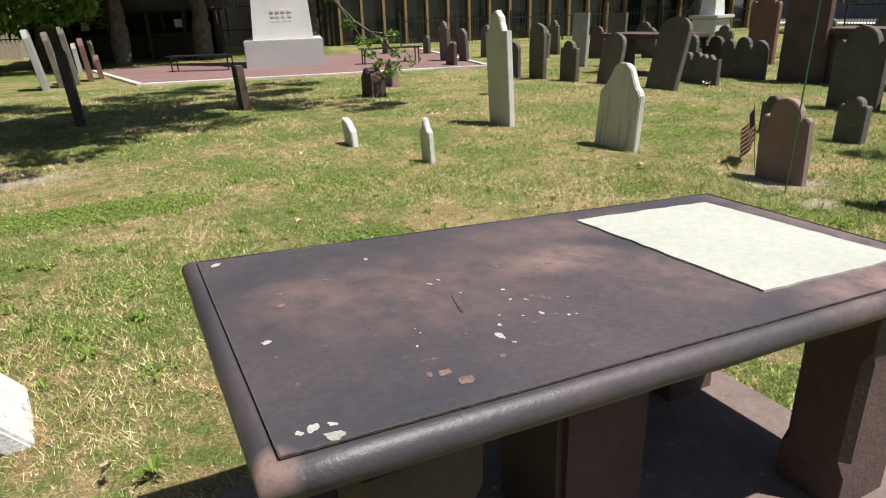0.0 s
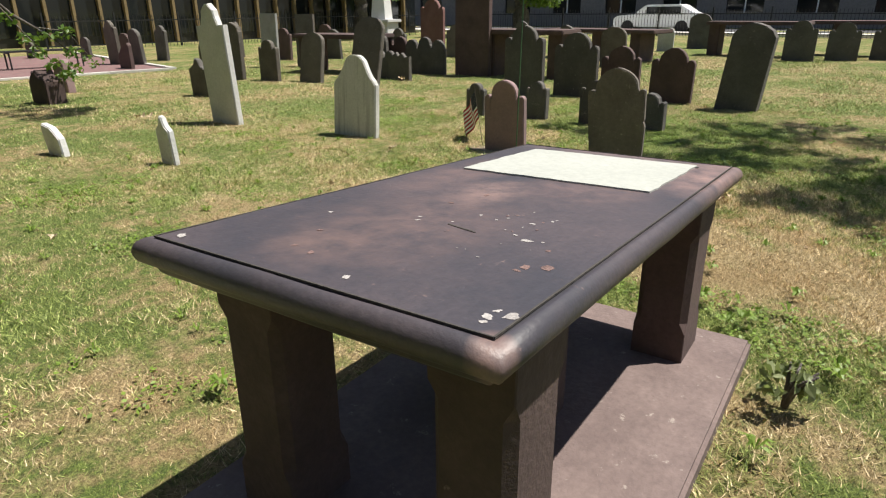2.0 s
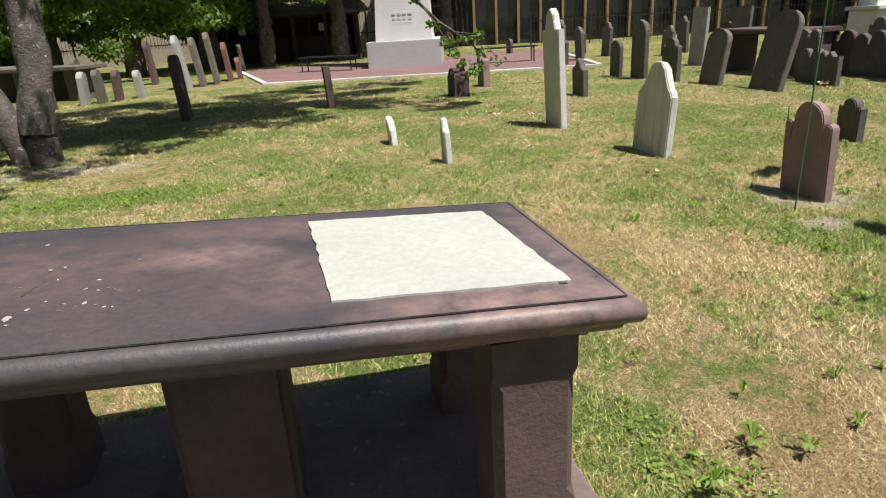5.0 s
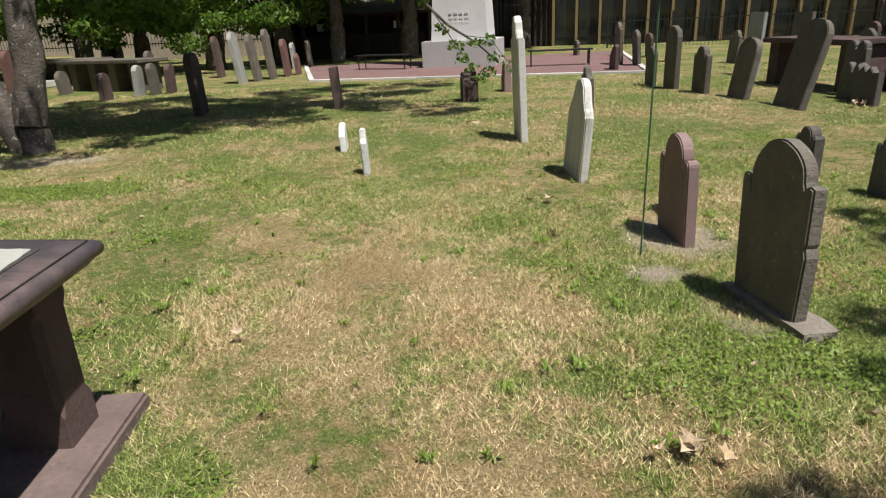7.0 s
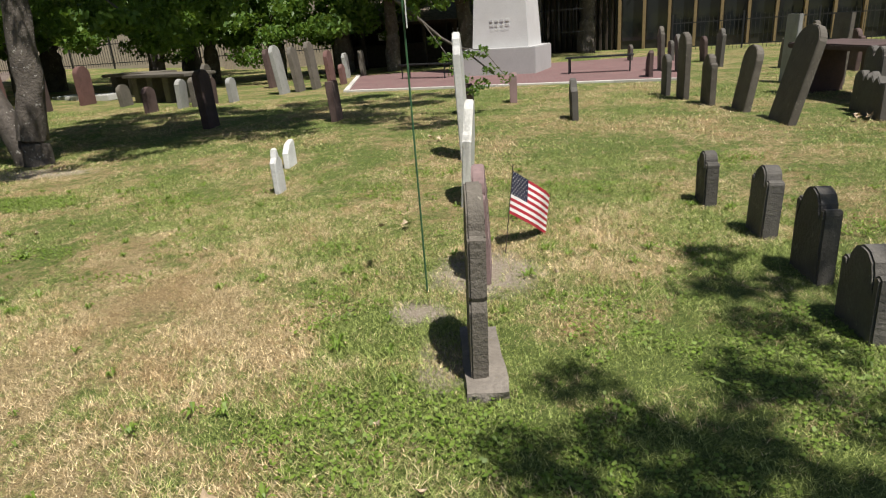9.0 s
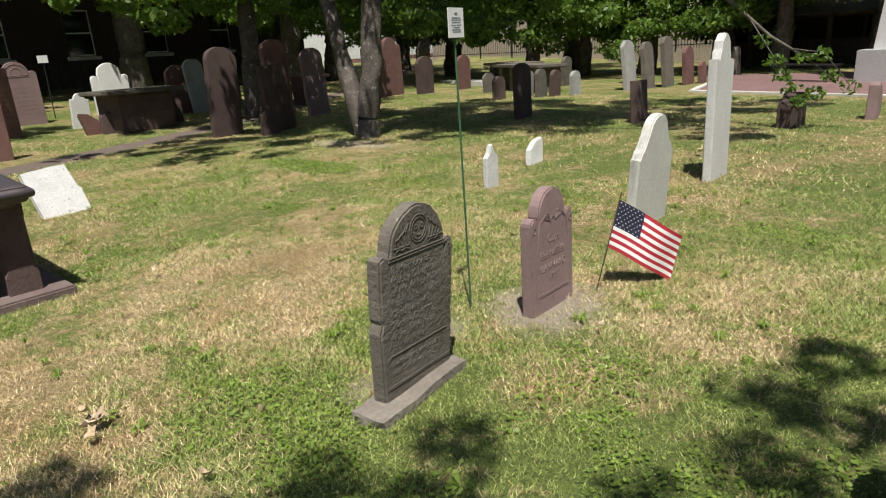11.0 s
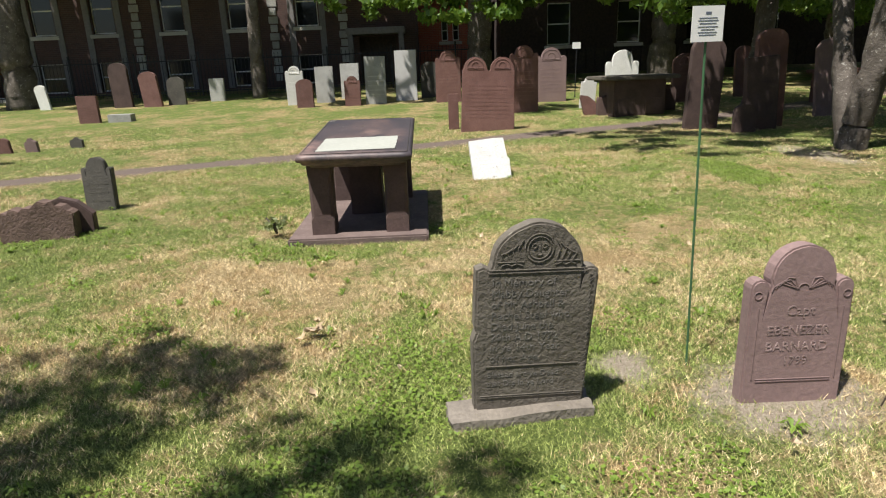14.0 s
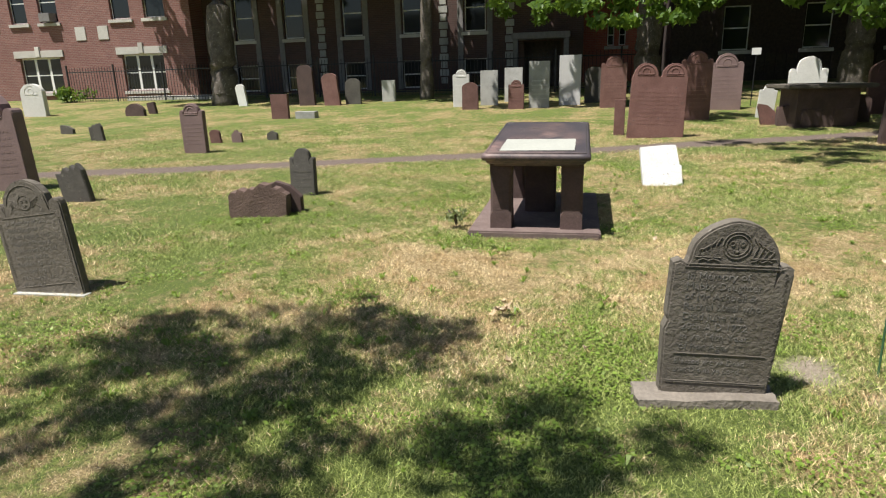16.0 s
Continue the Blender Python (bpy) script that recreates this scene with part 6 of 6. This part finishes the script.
def brown_house():
    t = tagged(new("brown_building"), "brown building with deep tree shade darkened into its wall colour", "building")
    x = -23.0
    cs = [6.4, 9.4, 12.4, 15.4]
    holes = [(c - 0.5, c + 0.5, 1.9, 3.6) for c in cs] + [(c - 0.5, c + 0.5, 5.4, 7.0) for c in cs]
    pierced_wall("wall", x, 0.4, 3.9, 20.0, -0.2, 9.5, holes, SHADEDBROWNWALL, t)
    part("side_wall", box(x - 8, x - 0.4, 3.9, 4.3, -0.2, 9.5), SHADEDBROWNWALL, t)
    part("side_wall", box(x - 8, x - 0.4, 19.6, 20.0, -0.2, 9.5), SHADEDBROWNWALL, t)
    part("back_wall", box(x - 8.4, x - 8, 3.9, 20.0, -0.2, 9.5), SHADEDBROWNWALL, t)
    part("roof", box(x - 8.6, x + 0.3, 3.7, 20.2, 9.5, 9.8), SHINGLE, t)
    for c in cs:
        sash(x, c - 0.5, c + 0.5, 1.9, 3.6, t)
        sash(x, c - 0.5, c + 0.5, 5.4, 7.0, t)
    for i in range(40):
        part("board", box(x, x + 0.03, 4.0 + i * 0.4, 4.34 + i * 0.4, 0.5, 1.7 if i % 3 else 1.75), SHEDWOOD, t)


brown_house()


def clapboard_house():
    t = tagged(new("white_house"), "white clapboard house on a brick foundation beyond the trees", "building")
    x, y0, y1 = -28.0, 26.8, 39.4
    cs = (28.6, 31.4, 34.2, 37.2)
    holes = [(c - 0.5, c + 0.5, z, z + 1.5) for c in cs for z in (1.9, 4.4)]
    pierced_wall("wall", x, 0.3, y0, y1, 1.0, 6.5, holes, CLAPBOARD, t)
    part("foundation", box(x - 0.3, x + 0.03, y0, y1, -0.2, 1.0), BRICKWALL, t, "red brick foundation")
    for y in (y0, y1 - 0.3):
        part("side_wall", box(-36, x - 0.3, y, y + 0.3, -0.2, 6.5), CLAPBOARD, t)
    part("back_wall", box(-36.3, -36, y0, y1, -0.2, 6.5), CLAPBOARD, t)
    edges = [y0] + [v for c in cs for v in (c - 0.56, c + 0.56)] + [y1]
    for i in range(27):
        z = 1.02 + i * 0.2
        if any(lo < z + 0.17 and z < hi for lo, hi in ((1.84, 3.46), (4.34, 5.96))):
            spans = list(zip(edges[0::2], edges[1::2]))
        else:
            spans = [(y0, y1)]
        for a, b in spans:
            part("clapboard", box(x, x + 0.03, a, b, z, z + 0.17), CLAPBOARD, t)
    for a, b, z, z2 in holes:
        sash(x, a, b, z, z2, t, False)
    part("roof", box(-36.6, -27.4, y0 - 0.4, y1 + 0.4, 6.5, 6.9), SHINGLE, t)


clapboard_house()


# ---- northern buildings ----
def pale_wall():
    w = part("wall_north", box(-26.5, 7.5, 33.6, 34.0, -0.2, 5.0), BEIGE)
    tagged(w, "long pale beige wall behind an iron fence", "wall", kind="structure")


pale_wall()


def shed():
    t = tagged(new("wooden_shed"), "low dark wooden shelter with a brown shingled roof", "building")
    x0, x1, y0, y1 = -4.4, 2.2, 25.0, 29.5
    part("back_wall", box(x0, x1, y1 - 0.15, y1, 0, 1.75), SHEDWOOD, t)
    for s in (x0, x1 - 0.15):
        part("side_wall", box(s, s + 0.15, y0 + 1.5, y1 - 0.15, 0, 1.75), SHEDWOOD, t)
    for i in range(6):
        x = x0 + 0.1 + i * (x1 - x0 - 0.3) / 5
        part("post", box(x, x + 0.14, y0, y0 + 0.14, -0.1, 1.65, 0.01), SHEDWOOD, t)
    part("beam", box(x0, x1, y0 - 0.02, y0 + 0.16, 1.65, 1.82, 0.01), SHEDWOOD, t)
    bm = bmesh.new()
    vs = [bm.verts.new(v) for v in ((x0 - 0.4, y0 - 0.5, 1.75), (x1 + 0.4, y0 - 0.5, 1.75), (x1 - 0.2, (y0 + y1) / 2, 2.75), (x0 + 0.2, (y0 + y1) / 2, 2.75), (x0 - 0.4, y1 + 0.4, 1.75), (x1 + 0.4, y1 + 0.4, 1.75))]
    for q in ((0, 1, 2, 3), (3, 2, 5, 4), (0, 3, 4), (1, 5, 2), (0, 4, 5, 1)):
        bm.faces.new([vs[i] for i in q])
    bmesh.ops.recalc_face_normals(bm, faces=bm.faces[:])
    part("roof", bm, SHINGLE, t)
    for x in (-2.6, 0.6):
        part("notice", box(x, x + 0.28, y0 + 1.40, y0 + 1.43, 1.1, 1.4), WHITEPAINT, t)
    part("counter", box(x0 + 0.3, x1 - 0.3, y0 + 1.5, y0 + 2.0, 0, 0.9), SHEDWOOD, t)


shed()


def rail_panels(x, y, rz, n, name_label):
    t = tagged(new("board_fence"), name_label, "fence")
    for i in range(n):
        part("board", box(i * 0.16, i * 0.16 + 0.13, 0, 0.03, 0.05, 1.05), BEIGE, t)
    part("rail", box(0, n * 0.16, 0.03, 0.07, 0.75, 0.83), SHEDWOOD, t)
    t.matrix_world = pose(x, y, 0, 0, 0, rz)


rail_panels(-12.0, 31.5, -6, 44, "pale upright board fence in the distance")
rail_panels(-4.6, 30.4, -6, 40, "pale upright board fence in the distance")


def fin_building():
    t = tagged(new("glass_building"), "modern dark glass building with tan upright fins", "building")
    m = pose(7.6, 27.5, 0, 0, 0, -14)
    L = 22.0
    t.matrix_world = m
    bm = box(0, L, 0.3, 8.0, -0.2, 9.0)
    part("body", bm, DARKPANEL, t)
    n = 22
    for i in range(n):
        x = i * L / n
        for z0, z1 in ((0.35, 2.2), (2.4, 4.4), (4.6, 6.6)):
            part("pane", box(x + 0.12, x + L / n - 0.02, 0.26, 0.31, z0, z1), PANE, t)
        part("fin", box(x - 0.05, x + 0.07, 0.0, 0.30, 0.0, 9.0, 0.01), TANFIN, t)
    for z in (2.25, 4.45):
        part("band", box(0, L, 0.22, 0.30, z, z + 0.12), TANFIN, t)
    part("roof", box(-0.3, L + 0.3, -0.2, 8.2, 9.0, 9.3), SHEDWOOD, t)


fin_building()


def dark_wing():
    t = tagged(new("dark_glass_wing"), "dark ribbed building wing in shade", "building")
    t.matrix_world = pose(4.4, 28.8, 0, 0, 0, -20)
    part("body", box(0, 3.6, 0.2, 6, -0.2, 8.0), DARKPANEL, t)
    for i in range(14):
        part("rib", box(i * 0.26, i * 0.26 + 0.09, 0.0, 0.2, 0, 8.0), SHEDWOOD, t)


dark_wing()


# ---- street to the east ----
def street():
    r = part("road", box(32, 41, -60, 60, -0.02, 0.004), ASPHALT)
    tagged(r, "grey asphalt street beyond the fence", "road", kind="structure")
    k = part("pavement", box(30.4, 32, -60, 60, -0.1, 0.12, 0.01), KERB)
    tagged(k, "pale concrete pavement along a street", "pavement", kind="structure")
    t = tagged(new("street_building"), "grey building with dark windows across the street", "building")
    hs = [(y, y + 2.2, 0.9, 3.2) for y in range(-30, 38, 4)] + [(y, y + 2.2, 4.6, 6.8) for y in range(-30, 38, 4)]
    # the front faces the burial ground
    m = pose(43, 0, 0, 0, 0, 180)
    w = pierced_wall("wall", 0.0, 0.4, -40, 34, -0.2, 9.0, [(-b, -a, c, d) for a, b, c, d in hs], GREYWALL, t)
    for a, b, c, d in hs:
        p = part("window", box(-0.25, -0.2, -b, -a, c, d), PANE, t)
        part("window_frame", box(-0.2, -0.15, -(a + b) / 2 - 0.04, -(a + b) / 2 + 0.04, c, d), WHITEPAINT, p)
    part("back_wall", box(-9, -8.6, -40, 34, -0.2, 9.0), GREYWALL, t)
    part("roof", box(-9, 0.3, -40.2, 34.2, 9.0, 9.3), SHINGLE, t)
    t.matrix_world = m


street()


def car(x, y, rz):
    t = tagged(new("parked_car"), "white parked car seen beyond a fence", "car")
    bm = bmesh.new()
    side = [(-2.2, 0.3), (2.2, 0.3), (2.25, 0.65), (2.05, 0.85), (1.1, 0.95), (0.5, 1.40), (-1.2, 1.42), (-1.9, 1.0), (-2.25, 0.9)]
    a = [bm.verts.new((px, -0.85, pz)) for px, pz in side]
    b = [bm.verts.new((px, 0.85, pz)) for px, pz in side]
    bm.faces.new(a)
    bm.faces.new(list(reversed(b)))
    for i in range(len(side)):
        j = (i + 1) % len(side)
        bm.faces.new((a[i], b[i], b[j], a[j]))
    bmesh.ops.recalc_face_normals(bm, faces=bm.faces[:])
    bmesh.ops.bevel(bm, geom=bm.edges[:], offset=0.06, segments=2, affect="EDGES")
    body = part("body", bm, CARWHITE, t)
    for s in (-0.862, 0.852):
        part("side_window", box(-1.3, 0.45, s, s + 0.01, 0.98, 1.3, 0.0), PANE, body)
    for px in (-1.4, 1.4):
        for s in (-0.87, 0.67):
            part("wheel", rod((px, s, 0.32), (px, s + 0.2, 0.32), 0.32, 18), TYRE, t)
    t.matrix_world = pose(x, y, 0.004, 0, 0, rz)
    return t


c1 = car(33.2, 9.5, 90)


def obelisk(x, y, hh):
    t = tagged(new("obelisk"), "slender white marble obelisk on a pedestal", "monument")
    part("pedestal", box(-0.4, 0.4, -0.4, 0.4, -0.1, 0.9, 0.02), LIME, t)
    part("cap", box(-0.48, 0.48, -0.48, 0.48, 0.9, 1.0, 0.02), LIME, t)
    bm = bmesh.new()
    rings = [[bm.verts.new((sx * a, sy * a, z)) for sx, sy in ((1, 1), (-1, 1), (-1, -1), (1, -1))] for z, a in ((1.0, 0.26), (hh - 0.3, 0.12), (hh, 0.01))]
    for r0, r1 in zip(rings, rings[1:]):
        for i in range(4):
            bm.faces.new((r0[i], r0[(i + 1) % 4], r1[(i + 1) % 4], r1[i]))
    bm.faces.new(list(reversed(rings[0])))
    bm.faces.new(rings[-1])
    part("shaft", bm, MARBLE, t)
    t.matrix_world = pose(x, y, 0, 0, 0, 10)


obelisk(14.6, 13.2, 3.2)


def small_sign(x, y):
    t = tagged(new("marker_sign"), "small white sign on a dark post by the stones", "sign")
    z = ground_z(x, y)
    part("post", rod((0, 0, -0.1), (0, 0.03, 1.5), 0.014, 6), IRON, t)
    part("sign_plate", box(0.015, 0.025, -0.10, 0.14, 1.38, 1.56), WHITEPAINT, t)
    t.location = (x, y, z)


small_sign(-13.97, 5.05)


def ledger_stone():
    ob = part("ledger_stone", box(-1.15, 1.15, -0.42, 0.42, -0.05, 0.14, 0.02), MARBLE)
    ob.matrix_world = pose(-10.4, 17.8, ground_z(-10.4, 17.8), 0, 0, -12)
    tagged(ob, "white flat ledger stone lying on the grass", "gravestone")


ledger_stone()
